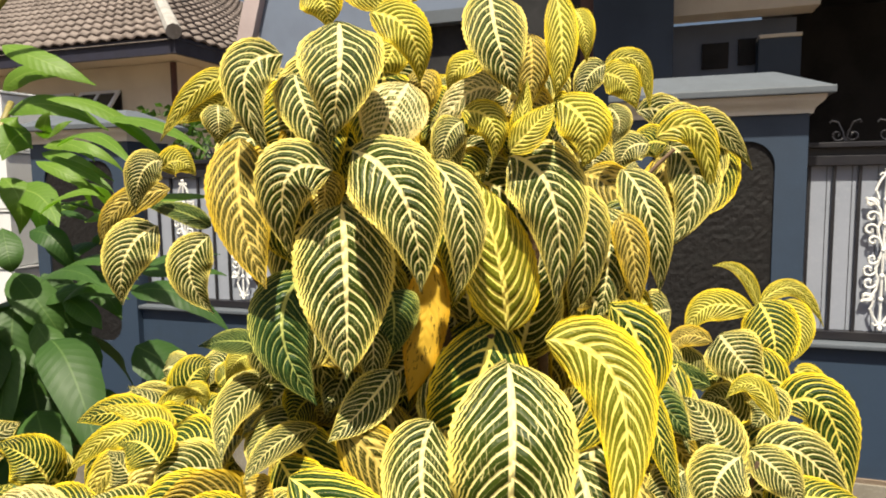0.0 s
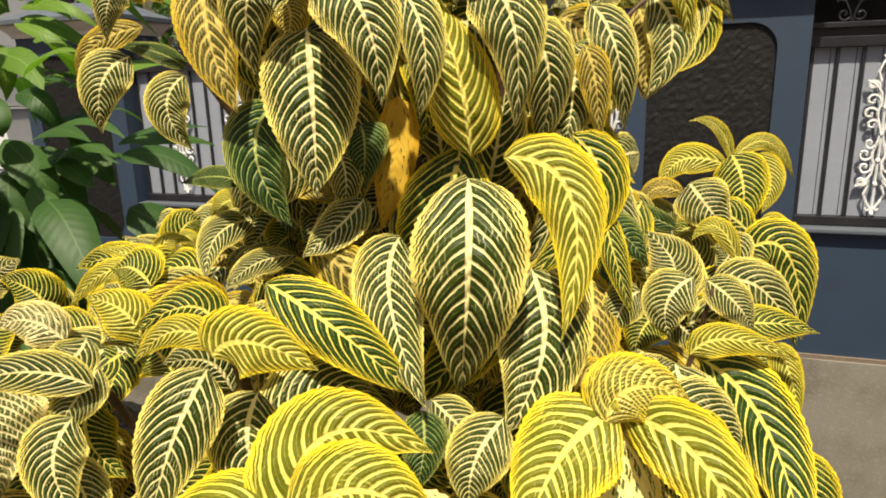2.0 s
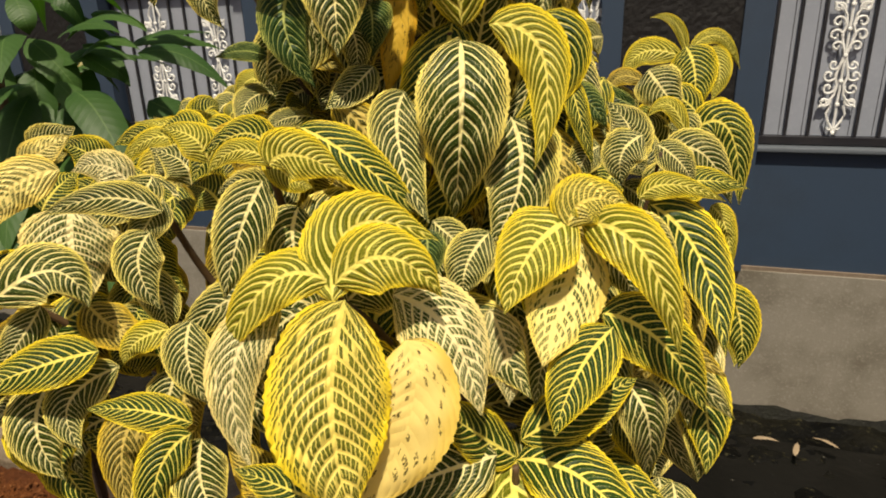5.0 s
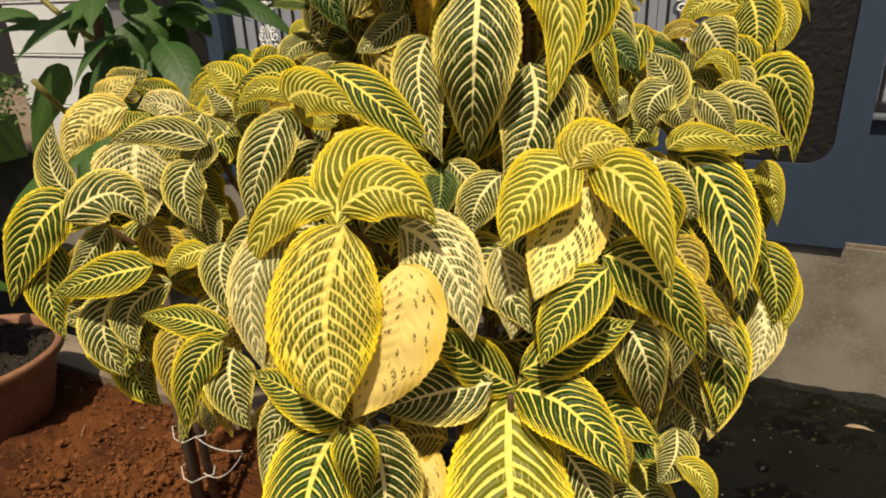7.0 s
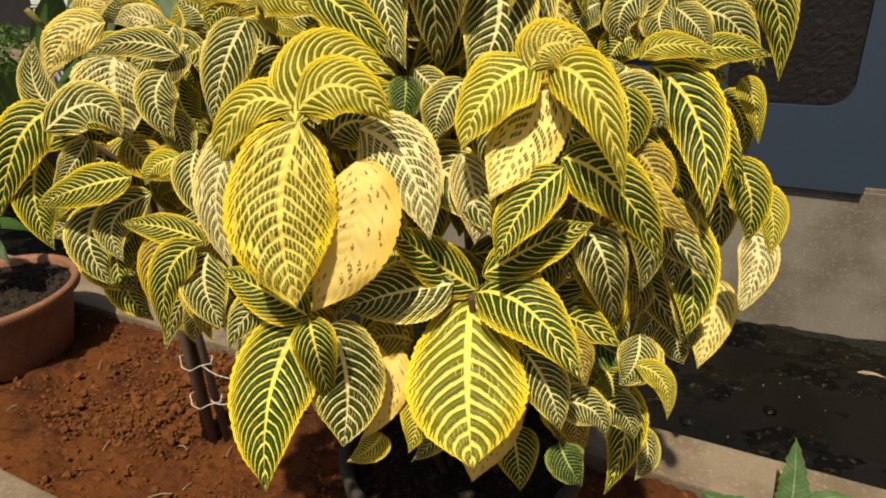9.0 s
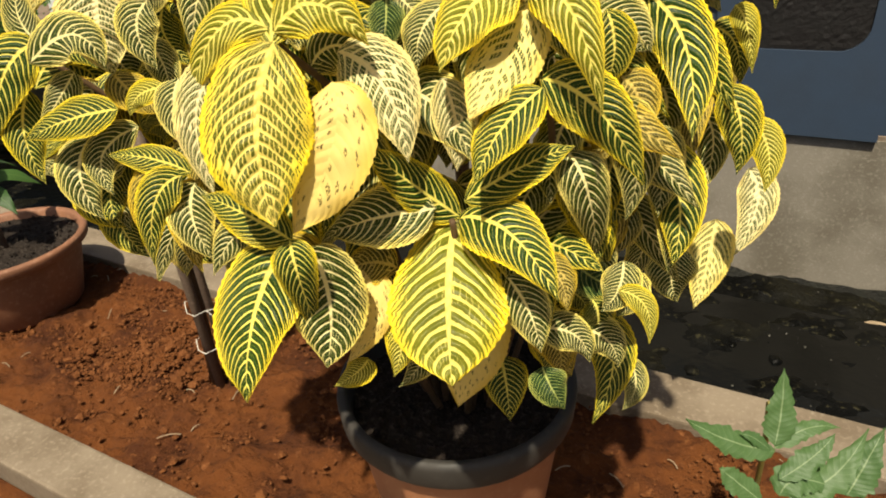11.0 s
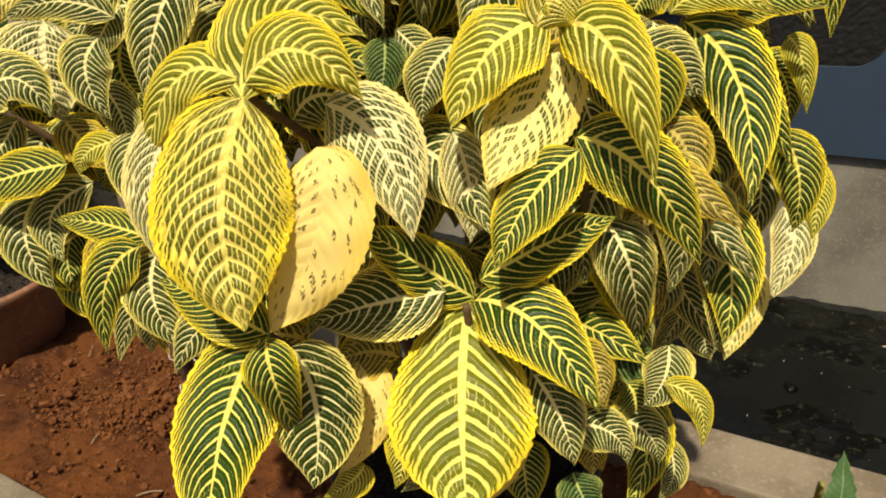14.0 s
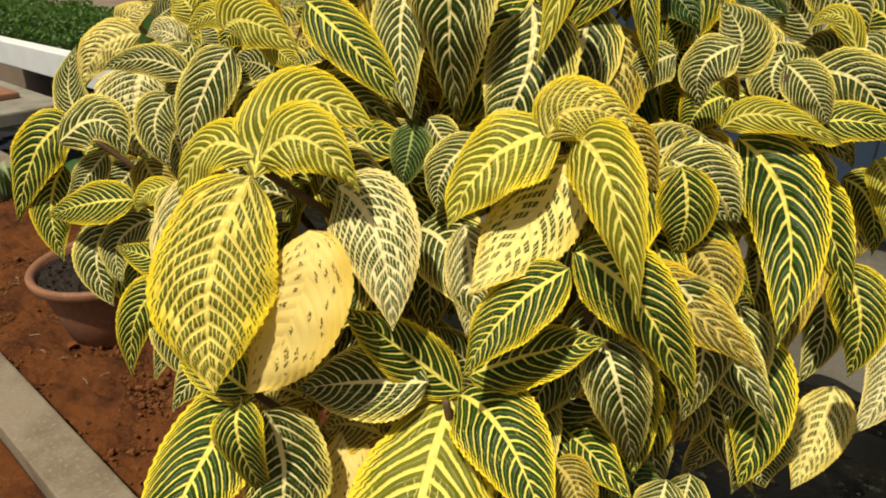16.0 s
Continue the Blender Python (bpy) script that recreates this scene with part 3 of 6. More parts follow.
def pillar(x0, x1, z0, z1, panel_z0, panel_z1):
    th = empty("gate_pillar", ((x0 + x1) / 2, WALL_Y + 0.2, z0), label="blue-grey gate pillar with black stone panel and grey cap", category="pillar", group="gate pillars")
    off = Vector(th.location)

    def add(name, bm, mat, label=""):
        bmesh.ops.translate(bm, verts=bm.verts, vec=-off)
        return part(name, bm, mat, th, label)
    w = 0.115                                   # width of the raised border
    body = box(x0, x1, WALL_Y + 0.02, WALL_Y + 0.42, z0, z1, 0.004)
    add("body", body, BLUE)
    # raised border round the panel: outer rectangle less a rounded opening
    bm = bmesh.new()
    ox0, ox1, oz0, oz1 = x0, x1, z0, z1
    ix0, ix1, iz0, iz1, r = x0 + w, x1 - w - 0.03, panel_z0, panel_z1, 0.13
    inner = []
    for cx, cz, a0 in ((ix1 - r, iz1 - r, 0), (ix0 + r, iz1 - r, 90), (ix0 + r, iz0 + r, 180), (ix1 - r, iz0 + r, 270)):
        seq = [(cx + r * math.cos(radians(a0 + k * 11.25)), cz + r * math.sin(radians(a0 + k * 11.25))) for k in range(9)]
        inner += seq
    outer = []
    mx, mz = (ix0 + ix1) / 2, (iz0 + iz1) / 2
    for px, pz in inner:
        dx, dz = px - mx, pz - mz
        k = min(((ox1 - mx) / dx if dx > 0 else (ox0 - mx) / dx) if abs(dx) > 1e-6 else 1e9, ((oz1 - mz) / dz if dz > 0 else (oz0 - mz) / dz) if abs(dz) > 1e-6 else 1e9)
        outer.append((mx + dx * k, mz + dz * k))
    vi = [bm.verts.new((x, WALL_Y, z)) for x, z in inner]
    vb = [bm.verts.new((x, WALL_Y + 0.021, z)) for x, z in inner]
    vo = [bm.verts.new((x, WALL_Y, z)) for x, z in outer]
    n = len(vi)
    for k in range(n):
        j = (k + 1) % n
        bm.faces.new((vi[k], vi[j], vo[j], vo[k]))
        bm.faces.new((vi[k], vb[k], vb[j], vi[j]))
    # corner triangles and outer edge
    for cx, cz in ((ox0, oz0), (ox1, oz0), (ox1, oz1), (ox0, oz1)):
        near = sorted(range(n), key=lambda q: (outer[q][0] - cx) ** 2 + (outer[q][1] - cz) ** 2)
        on_x = [q for q in near if abs(outer[q][0] - cx) < 1e-5]
        on_z = [q for q in near if abs(outer[q][1] - cz) < 1e-5]
        if on_x and on_z and on_x[0] != on_z[0]:
            c = bm.verts.new((cx, WALL_Y, cz))
            bm.faces.new((vo[on_x[0]], c, vo[on_z[0]]))
    box(ox0, ox0 + 0.012, WALL_Y + 0.0015, WALL_Y + 0.021, oz0, oz1, 0, bm)
    box(ox1 - 0.012, ox1, WALL_Y + 0.0015, WALL_Y + 0.021, oz0, oz1, 0, bm)
    box(ox0, ox1, WALL_Y + 0.0015, WALL_Y + 0.021, oz0, oz0 + 0.012, 0, bm)
    bmesh.ops.recalc_face_normals(bm, faces=bm.faces)
    add("border", bm, BLUE)
    bm = bmesh.new()
    rows = []
    for j in range(61):
        z = iz0 + (iz1 - iz0) * j / 60
        rows.append([bm.verts.new((ix0 + (ix1 - ix0) * i / 30, WALL_Y + 0.016 - 0.006 * abs(noise.noise(Vector((i * 0.55, j * 0.55, x0)))), z)) for i in range(31)])
    for a, b in zip(rows, rows[1:]):
        for k in range(30):
            bm.faces.new((a[k], a[k + 1], b[k + 1], b[k]))
    add("panel", bm, ROUGH_BLACK, "rough black stone panel with rounded corners")
    # curved cornice, slab, hipped top
    bm = bmesh.new()
    rings = []
    for dz, o in ((0.0, 0.004), (0.0, 0.016), (0.016, 0.018), (0.024, 0.022), (0.036, 0.032), (0.048, 0.046), (0.060, 0.056), (0.072, 0.061), (0.086, 0.063), (0.086, 0.0)):
        rings.append([bm.verts.new(p) for p in ((x0 - o, WALL_Y - o, z1 + dz), (x1 + o, WALL_Y - o, z1 + dz), (x1 + o, WALL_Y + 0.42 + o, z1 + dz), (x0 - o, WALL_Y + 0.42 + o, z1 + dz))])
    for a, b in zip(rings, rings[1:]):
        for k in range(4):
            bm.faces.new((a[k], a[(k + 1) % 4], b[(k + 1) % 4], b[k]))
    add("cornice", bm, CREAM_PAINT, "cream moulded cornice")
    zs = z1 + 0.0865
    add("slab", box(x0 - 0.095, x1 + 0.095, WALL_Y - 0.095, WALL_Y + 0.515, zs, zs + 0.036, 0.006), CAP_GREY)
    bm = bmesh.new()
    a = [bm.verts.new(p) for p in ((x0 - 0.085, WALL_Y - 0.085, zs + 0.036), (x1 + 0.085, WALL_Y - 0.085, zs + 0.036), (x1 + 0.085, WALL_Y + 0.505, zs + 0.036), (x0 - 0.085, WALL_Y + 0.505, zs + 0.036))]
    b = [bm.verts.new(p) for p in ((x0 + 0.14, WALL_Y + 0.16, zs + 0.146), (x1 - 0.14, WALL_Y + 0.16, zs + 0.146), (x1 - 0.14, WALL_Y + 0.27, zs + 0.146), (x0 + 0.14, WALL_Y + 0.27, zs + 0.146))]
    for k in range(4):
        bm.faces.new((a[k], a[(k + 1) % 4], b[(k + 1) % 4], b[k]))
    bm.faces.new(b)
    add("cap_top", bm, CAP_GREY, "hipped grey cap")
    return th


pillar(0.037, 0.90, -0.322, 1.552, 0.13, 1.424)
pillar(-4.17, -3.285, -0.322, 1.552, 0.13, 1.424)
pillar(-2.18, -1.34, -0.322, 1.552, 0.13, 1.424)


# ---- fence panels ----
def spiral(cx, cz, r0, turns, a0, hand, n=16):
    out = []
    for i in range(n + 1):
        s = i / n
        a = radians(a0) + hand * s * turns * 2 * math.pi
        r = r0 * (1 - 0.85 * s)
        out.append((cx + r * math.cos(a), cz + r * math.sin(a)))
    return out


def ornament_mesh():
    """A tall cast ornament of mirrored scrolls, 0.84 m high, round its foot at z 0."""
    bm = bmesh.new()

    def line(pts, r):
        tube([(x, 0, z) for x, z in pts], r, 5, bm)
    for m in (1, -1):
        for up, base in ((1, 0.42), (-1, 0.42)):
            for dz, r, ox in ((0.045, 0.030, 0.045), (0.10, 0.036, 0.060), (0.165, 0.034, 0.055), (0.235, 0.030, 0.062)):
                line([(m * x, base + up * z) for x, z in spiral(ox, dz, r, 1.15, 200, -1)], [0.0065] * 15 + [0.008, 0.009])
            line([(m * x, base + up * z) for x, z in ((0.004, 0.0), (0.016, 0.05), (0.030, 0.10), (0.016, 0.15), (0.022, 0.20), (0.05, 0.245), (0.085, 0.262))], 0.0065)
            line([(m * x, base + up * z) for x, z in ((0.085, 0.262), (0.075, 0.235), (0.045, 0.225))], 0.006)
            line([(m * x, base + up * z) for x, z in ((0.03, 0.255), (0.045, 0.30), (0.03, 0.34), (0.012, 0.37), (0.0, 0.40))], 0.0065)
            line([(m * x, base + up * z) for x, z in ((0.0, 0.37), (0.022, 0.385), (0.03, 0.372))], 0.006)
    line([(0, 0.02), (0, 0.42), (0, 0.82)], 0.006)
    for z in (0.02, 0.17, 0.29, 0.42, 0.55, 0.67, 0.82):
        bmesh.ops.create_icosphere(bm, subdivisions=1, radius=0.014, matrix=Matrix.Translation((0, 0, z)))
    return mesh_of(bm, "ornament")


ORN = ornament_mesh()
ORN.materials.append(CAST)
BAR = mesh_of(box(-0.007, 0.007, -0.007, 0.007, 0.0, 0.86), "bar")
BAR.materials.append(IRON)


def crown_scrolls(x0, x1, th, off):
    x = x0 + 0.185
    while x < x1 - 0.1:
        bm = bmesh.new()
        for m in (1, -1):
            tube([(m * a, 0, b) for a, b in spiral(0.035, 0.035, 0.032, 1.1, 190, 1)], 0.006, 5, bm)
            tube([(m * a, 0, b) for a, b in ((0.004, 0.006), (0.012, 0.05), (0.035, 0.10), (0.062, 0.108), (0.07, 0.095))], 0.006, 5, bm)
        bmesh.ops.translate(bm, verts=bm.verts, vec=Vector((x, WALL_Y + 0.12, 1.412)) - off)
        part("crown_scroll", bm, IRON, th)
        x += 0.21


def fence(x0, x1, first, label):
    th = empty("fence_panel", ((x0 + x1) / 2, WALL_Y + 0.12, 0.40), label=label, category="fence", group="fence panels")
    off = Vector(th.location)

    def add(name, bm, mat, lab=""):
        bmesh.ops.translate(bm, verts=bm.verts, vec=-off)
        return part(name, bm, mat, th, lab)
    add("bottom_rail", box(x0, x1, WALL_Y + 0.09, WALL_Y + 0.15, 0.405, 0.45, 0.003), IRON)
    add("top_rail", box(x0, x1, WALL_Y + 0.09, WALL_Y + 0.15, 1.295, 1.345, 0.003), IRON)
    add("head_rail", box(x0, x1, WALL_Y + 0.085, WALL_Y + 0.155, 1.385, 1.412, 0.004), IRON)
    add("back_strip", box(x0, x1, WALL_Y + 0.125, WALL_Y + 0.14, 1.345, 1.385), IRON)
    x, k = x0 + first, 0
    pitch = 0.1135
    edge = x0 + 0.004
    while x < x1:
        if k % 4 == 3:
            ob = new("ornament", ORN)
            ob.parent, ob.location = th, Vector((x, WALL_Y + 0.098, 0.452)) - off
            tagged(ob, "white cast scroll ornament")
        else:
            ob = new("bar", BAR)
            ob.parent, ob.location = th, Vector((x, WALL_Y + 0.112, 0.445)) - off
        x += pitch
        k += 1
    # sheets behind the bars, one to each pair of bars
    x = x0
    while x < x1 - 0.01:
        e = min(x + pitch, x1)
        add("sheet", box(x + 0.002, e - 0.002, WALL_Y + 0.128, WALL_Y + 0.133, 0.452, 1.293), SHEET, "pale grey sheet strip")
        x += pitch
    crown_scrolls(x0, x1, th, off)


fence(-3.283, -2.182, 0.02, "black iron fence panel with grey sheets and white cast ornaments")
fence(-1.338, 0.035, 0.06, "black iron fence panel with grey sheets")
fence(0.902, 2.60, 0.03, "black iron fence panel with grey sheets and white scroll ornament")


# ---- houses behind ----
def tile_slope(roof, a, b, c, d, cols, rows):
    """Rows of waved tiles on the slope a (lower left), b (lower right), c (upper right), d (upper left)."""
    a, b, c, d = (Vector(p) for p in (a, b, c, d))
    n = (b - a).cross(d - a).normalized()
    if n.z < 0:
        n = -n
    for j in range(rows):
        bm = bmesh.new()
        line = []
        for s, h in ((j / rows, 0.045), ((j + 1.04) / rows, 0.0)):
            l0, l1 = a.lerp(d, s), b.lerp(c, s)
            line.append([bm.verts.new(l0.lerp(l1, i / (cols * 6)) + n * (h + 0.022 * math.sin(i * math.pi / 3) + 0.006 * noise.noise(Vector((i // 6, j, 3.3))))) for i in range(cols * 6 + 1)])
        foot = [bm.verts.new(v.co - n * 0.035) for v in line[0]]
        for k in range(cols * 6):
            bm.faces.new((line[0][k], line[0][k + 1], line[1][k + 1], line[1][k]))
            bm.faces.new((foot[k], foot[k + 1], line[0][k + 1], line[0][k]))
        part("roof_strip", bm, TILE, roof, smooth=True)


house = empty("neighbour_house", (-8.5, 9.3, -0.3), label="beige house with a weathered grey-brown tiled roof", category="house")
HO = Vector(house.location)


def hadd(name, bm, mat, parent=house, label="", smooth=False):
    bmesh.ops.translate(bm, verts=bm.verts, vec=-HO)
    return part(name, bm, mat, parent, label, smooth)


HX, HY = -7.32, 9.3         # near right corner of its walls
hadd("wall", box(HX - 8.0, HX, HY, HY + 0.15, -0.3, 3.42), BEIGE)
hadd("wall", box(HX - 0.15, HX, HY + 0.15, HY + 17, -0.3, 3.42), BEIGE)
hadd("soffit", box(HX - 8.0, HX + 0.52, HY - 0.62, HY + 17, 3.43, 3.47), BEIGE)
hadd("fascia", box(HX - 8.0, HX + 0.55, HY - 0.68, HY - 0.62, 3.40, 3.66), FASCIA)
hadd("fascia", box(HX + 0.49, HX + 0.55, HY - 0.62, HY + 17, 3.40, 3.66), FASCIA)
ex, ey, ez = HX + 0.57, HY - 0.72, 3.66
for corners, cols in ((((HX - 8.0, ey, ez), (ex, ey, ez), (ex - 5.0, ey + 5.0, ez + 3.2), (HX - 8.0, ey + 5.0, ez + 3.2)), 36), (((ex, ey, ez), (ex, ey + 18.0, ez), (ex - 5.0, ey + 18.0, ez + 3.2), (ex - 5.0, ey + 5.0, ez + 3.2)), 60)):
    bm = bmesh.new()
    bm.faces.new([bm.verts.new(Vector(p) - Vector((0, 0, 0.06))) for p in corners])
    roof = hadd("roof", bm, TILE, label="slope of waved clay tiles")
    tile_slope(roof, *[tuple(Vector(p) - HO) for p in corners], cols, 18)
hadd("hip_ridge", tube([(ex + 0.03, ey - 0.03, ez + 0.04), (ex - 1.2, ey + 1.2, ez + 0.82), (ex - 5.0, ey + 5.0, ez + 3.24)], [0.12, 0.115, 0.11], 9), RIDGE, label="pale mortared hip")
hadd("pipe", tube([(HX - 0.02, HY - 0.06, -0.3), (HX - 0.02, HY - 0.06, 3.4)], 0.05, 8), BROWN_PIPE)
for wx in (-10.36, -9.34):
    win = hadd("window", box(wx, wx + 0.86, HY - 0.02, HY + 0.01, 2.56, 3.02), DARK)
    fr = bmesh.new()
    for q in ((0, 0.06, 0, 0.62), (0.80, 0.86, 0, 0.62), (0.40, 0.46, 0, 0.62), (0.06, 0.80, 0.0, 0.06), (0.06, 0.80, 0.56, 0.62)):
        box(q[0], q[1], -0.02, 0.02, q[2], q[3], 0, fr)
    bmesh.ops.transform(fr, verts=fr.verts, matrix=pose(wx, HY - 0.02, 3.02, 0, 0, 0) @ pose(0, 0, 0, -38) @ pose(0, 0, -0.62))
    f = part("frame", fr, WHITE, win, "white tilted casement")
    bmesh_off = -HO
    f.location = bmesh_off
    gl = box(0.06, 0.80, -0.004, 0.004, 0.06, 0.56)
    bmesh.ops.transform(gl, verts=gl.verts, matrix=pose(wx, HY - 0.02, 3.02) @ pose(0, 0, 0, -38) @ pose(0, 0, -0.62))
    p = part("pane", gl, GLASS, win)
    p.location = bmesh_off

house.location.z -= 0.16

home = empty("blue_house", (1.0, 7.0, -0.3), label="blue-grey painted house with white beams and a dark porch", category="house")
HO2 = Vector(home.location)


def badd(name, bm, mat, label=""):
    bmesh.ops.translate(bm, verts=bm.verts, vec=-HO2)
    return part(name, bm, mat, home, label)


badd("wall", box(-3.98, -1.35, 6.6, 6.8, -0.3, 6.0), BLUE_LIGHT)
# near-black wall and window plate: shade put into the colour
badd("wall", box(-1.35, -0.45, 7.4, 7.6, -0.3, 6.0), DARK, "wall with its shade put in as near-black colour")
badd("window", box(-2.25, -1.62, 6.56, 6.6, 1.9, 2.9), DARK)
badd("window_ledge", box(-2.45, -1.45, 6.42, 6.6, 2.78, 2.9), CAP_GREY)
bm = box(-4.20, -4.02, 6.5, 6.6, 2.2, 4.6)
for v in bm.verts:
    v.co.x += (v.co.z - 2.83) * 0.28 + (0.05 if v.co.z > 3 and v.co.x > -4.1 else 0.0)
badd("edge_trim", bm, PINK, "pale pink sloping edge trim")
badd("brown_post", box(-0.47, -0.36, 6.2, 6.3, -0.3, 6.0), BROWN_PIPE)
badd("column", box(-0.34, 0.30, 6.0, 6.5, -0.3, 6.0, 0.004), BLUE)
badd("beam", box(0.30, 1.42, 6.3, 6.6, 2.62, 2.78, 0.004), CREAM_PAINT)
badd("beam", box(0.30, 1.50, 6.25, 6.6, 2.79, 3.02, 0.004), BLUE)
badd("lattice_wall", box(0.30, 1.32, 6.7, 6.8, -0.3, 2.62), BLUE_LIGHT)
# near-black plates on the wall stand in for shaded openings
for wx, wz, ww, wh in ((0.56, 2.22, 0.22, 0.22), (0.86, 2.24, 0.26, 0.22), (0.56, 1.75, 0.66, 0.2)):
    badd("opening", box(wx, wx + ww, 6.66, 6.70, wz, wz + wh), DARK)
badd("step_block", box(1.0, 1.33, 6.5, 6.7, 1.98, 2.42, 0.004), BLUE)
badd("step_block", box(1.0, 1.33, 6.48, 6.7, 2.42, 2.45, 0.003), CREAM_PAINT)
# porch faces coloured near-black to give its deep shade
badd("porch_back", box(1.32, 8.0, 8.6, 8.8, -0.3, 6.0), DARK, "dark porch, its deep shade put into the colour")
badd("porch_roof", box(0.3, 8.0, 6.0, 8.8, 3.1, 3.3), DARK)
# slab above the view, added to keep sun off the column and beams
badd("shade_slab", box(-0.5, 8.0, 4.75, 6.0, 3.35, 3.47, 0.005), CAP_GREY, "unseen grey slab added to shade the porch front")
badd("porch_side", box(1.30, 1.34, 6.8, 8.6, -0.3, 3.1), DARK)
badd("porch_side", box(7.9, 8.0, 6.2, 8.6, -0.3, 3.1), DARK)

# neighbour's white pillar, low planter with hedge, slab over the ditch
white = empty("white_pillar", (-5.4, 4.3, -0.3), label="white painted pillar with level grooves", category="pillar")
WO = Vector(white.location)
for i in range(5):
    bm = box(-6.03, -4.65, 4.05, 4.6, -0.3 + i * 0.46, -0.3 + i * 0.46 + 0.425, 0.004)
    box(-6.0, -4.68, 4.08, 4.57, -0.3 + i * 0.46 + 0.42, -0.3 + (i + 1) * 0.46, 0, bm)
    box(-6.04, -4.64, 4.04, 4.61, -0.3 + i * 0.46 + 0.435, -0.3 + i * 0.46 + 0.45, 0.002, bm)
    bmesh.ops.translate(bm, verts=bm.verts, vec=-WO)
    part("course", bm, WHITE, white)
PLANT_X = -5.75
tagged(part("planter_wall", box(-12.0, PLANT_X, 3.0, 3.2, -0.3, 0.0, 0.01), WHITE), "low white planter wall", "wall", kind="structure")
# near-black colour here stands for the shade behind the hedge
tagged(part("wall_far", box(-14, -6.2, 7.0, 7.2, -0.3, 1.3), DARK), "near-black wall behind the hedge, standing in for shade", "wall", kind="structure")
tagged(part("ditch_cover", box(-11.0, -6.02, 1.46, 2.41, -0.34, -0.21, 0.02), CONCRETE), "concrete slab over the ditch", "slab", kind="structure")
tagged(part("paving_block", box(-7.7, -6.6, 1.95, 2.20, -0.209, -0.15, 0.015), CLAY_PALE), "reddish paving block on the slab", "block")


def hedge_mesh():
    bm = bmesh.new()
    lay = bm.loops.layers.uv.new("blade")
    r = random.Random(11)
    for _ in range(8500):
        c = Vector((r.uniform(-12, PLANT_X - 0.05), r.uniform(3.2, 3.95), -0.05 + 0.50 * r.random() ** 0.6))
        c.z += 0.12 * noise.noise(c * 1.7)
        q = Euler((r.uniform(-1.2, 1.2), r.uniform(-1.2, 1.2), r.uniform(0, 6.28))).to_matrix()
        s = r.uniform(0.02, 0.045)
        vs = [bm.verts.new(c + q @ Vector(p) * s) for p in ((-1, 0, 0), (0, -0.5, 0.1), (1, 0, 0), (0, 0.5, 0.1))]
        f = bm.faces.new(vs)
        for l, t in zip(f.loops, ((0, 0.5), (0.5, 0), (1, 0.5), (0.5, 1))):
            l[lay].uv = t
    box(-12, PLANT_X - 0.1, 3.42, 3.80, -0.3, 0.10, 0, bm)
    return bm


def bush_mesh():
    bm = bmesh.new()
    lay = bm.loops.layers.uv.new("blade")
    r = random.Random(31)
    for _ in range(420):
        a, k = r.uniform(0, 6.28), r.random() ** 0.5
        c = Vector((-3.98 + 0.42 * k * math.cos(a), 5.2 + 0.3 * k * math.sin(a), 1.30 + 0.62 * r.random()))
        c.z += 0.10 * noise.noise(c * 3.0)
        q = Euler((r.uniform(-1.2, 1.2), r.uniform(-1.2, 1.2), r.uniform(0, 6.28))).to_matrix()
        vs = [bm.verts.new(c + q @ Vector(p) * r.uniform(0.035, 0.06)) for p in ((-1, 0, 0), (0, -0.5, 0.1), (1, 0, 0), (0, 0.5, 0.1))]
        f = bm.faces.new(vs)
        for l, t in zip(f.loops, ((0, 0.5), (0.5, 0), (1, 0.5), (0.5, 1))):
            l[lay].uv = t
    for k in range(5):
        tube(bend((-3.98, 5.2, -0.3), (-4.0, 5.2, 0.9), (-4.2 + 0.11 * k, 5.1 + 0.05 * k, 1.65)), 0.012, 5, bm)
    return bm


tagged(part("garden_bush", bush_mesh(), HEDGE_LEAF), "loose green bush growing behind the fence", "bush")
tagged(part("hedge", hedge_mesh(), HEDGE_LEAF), "clipped green hedge in the white planter", "hedge", kind="stuff")


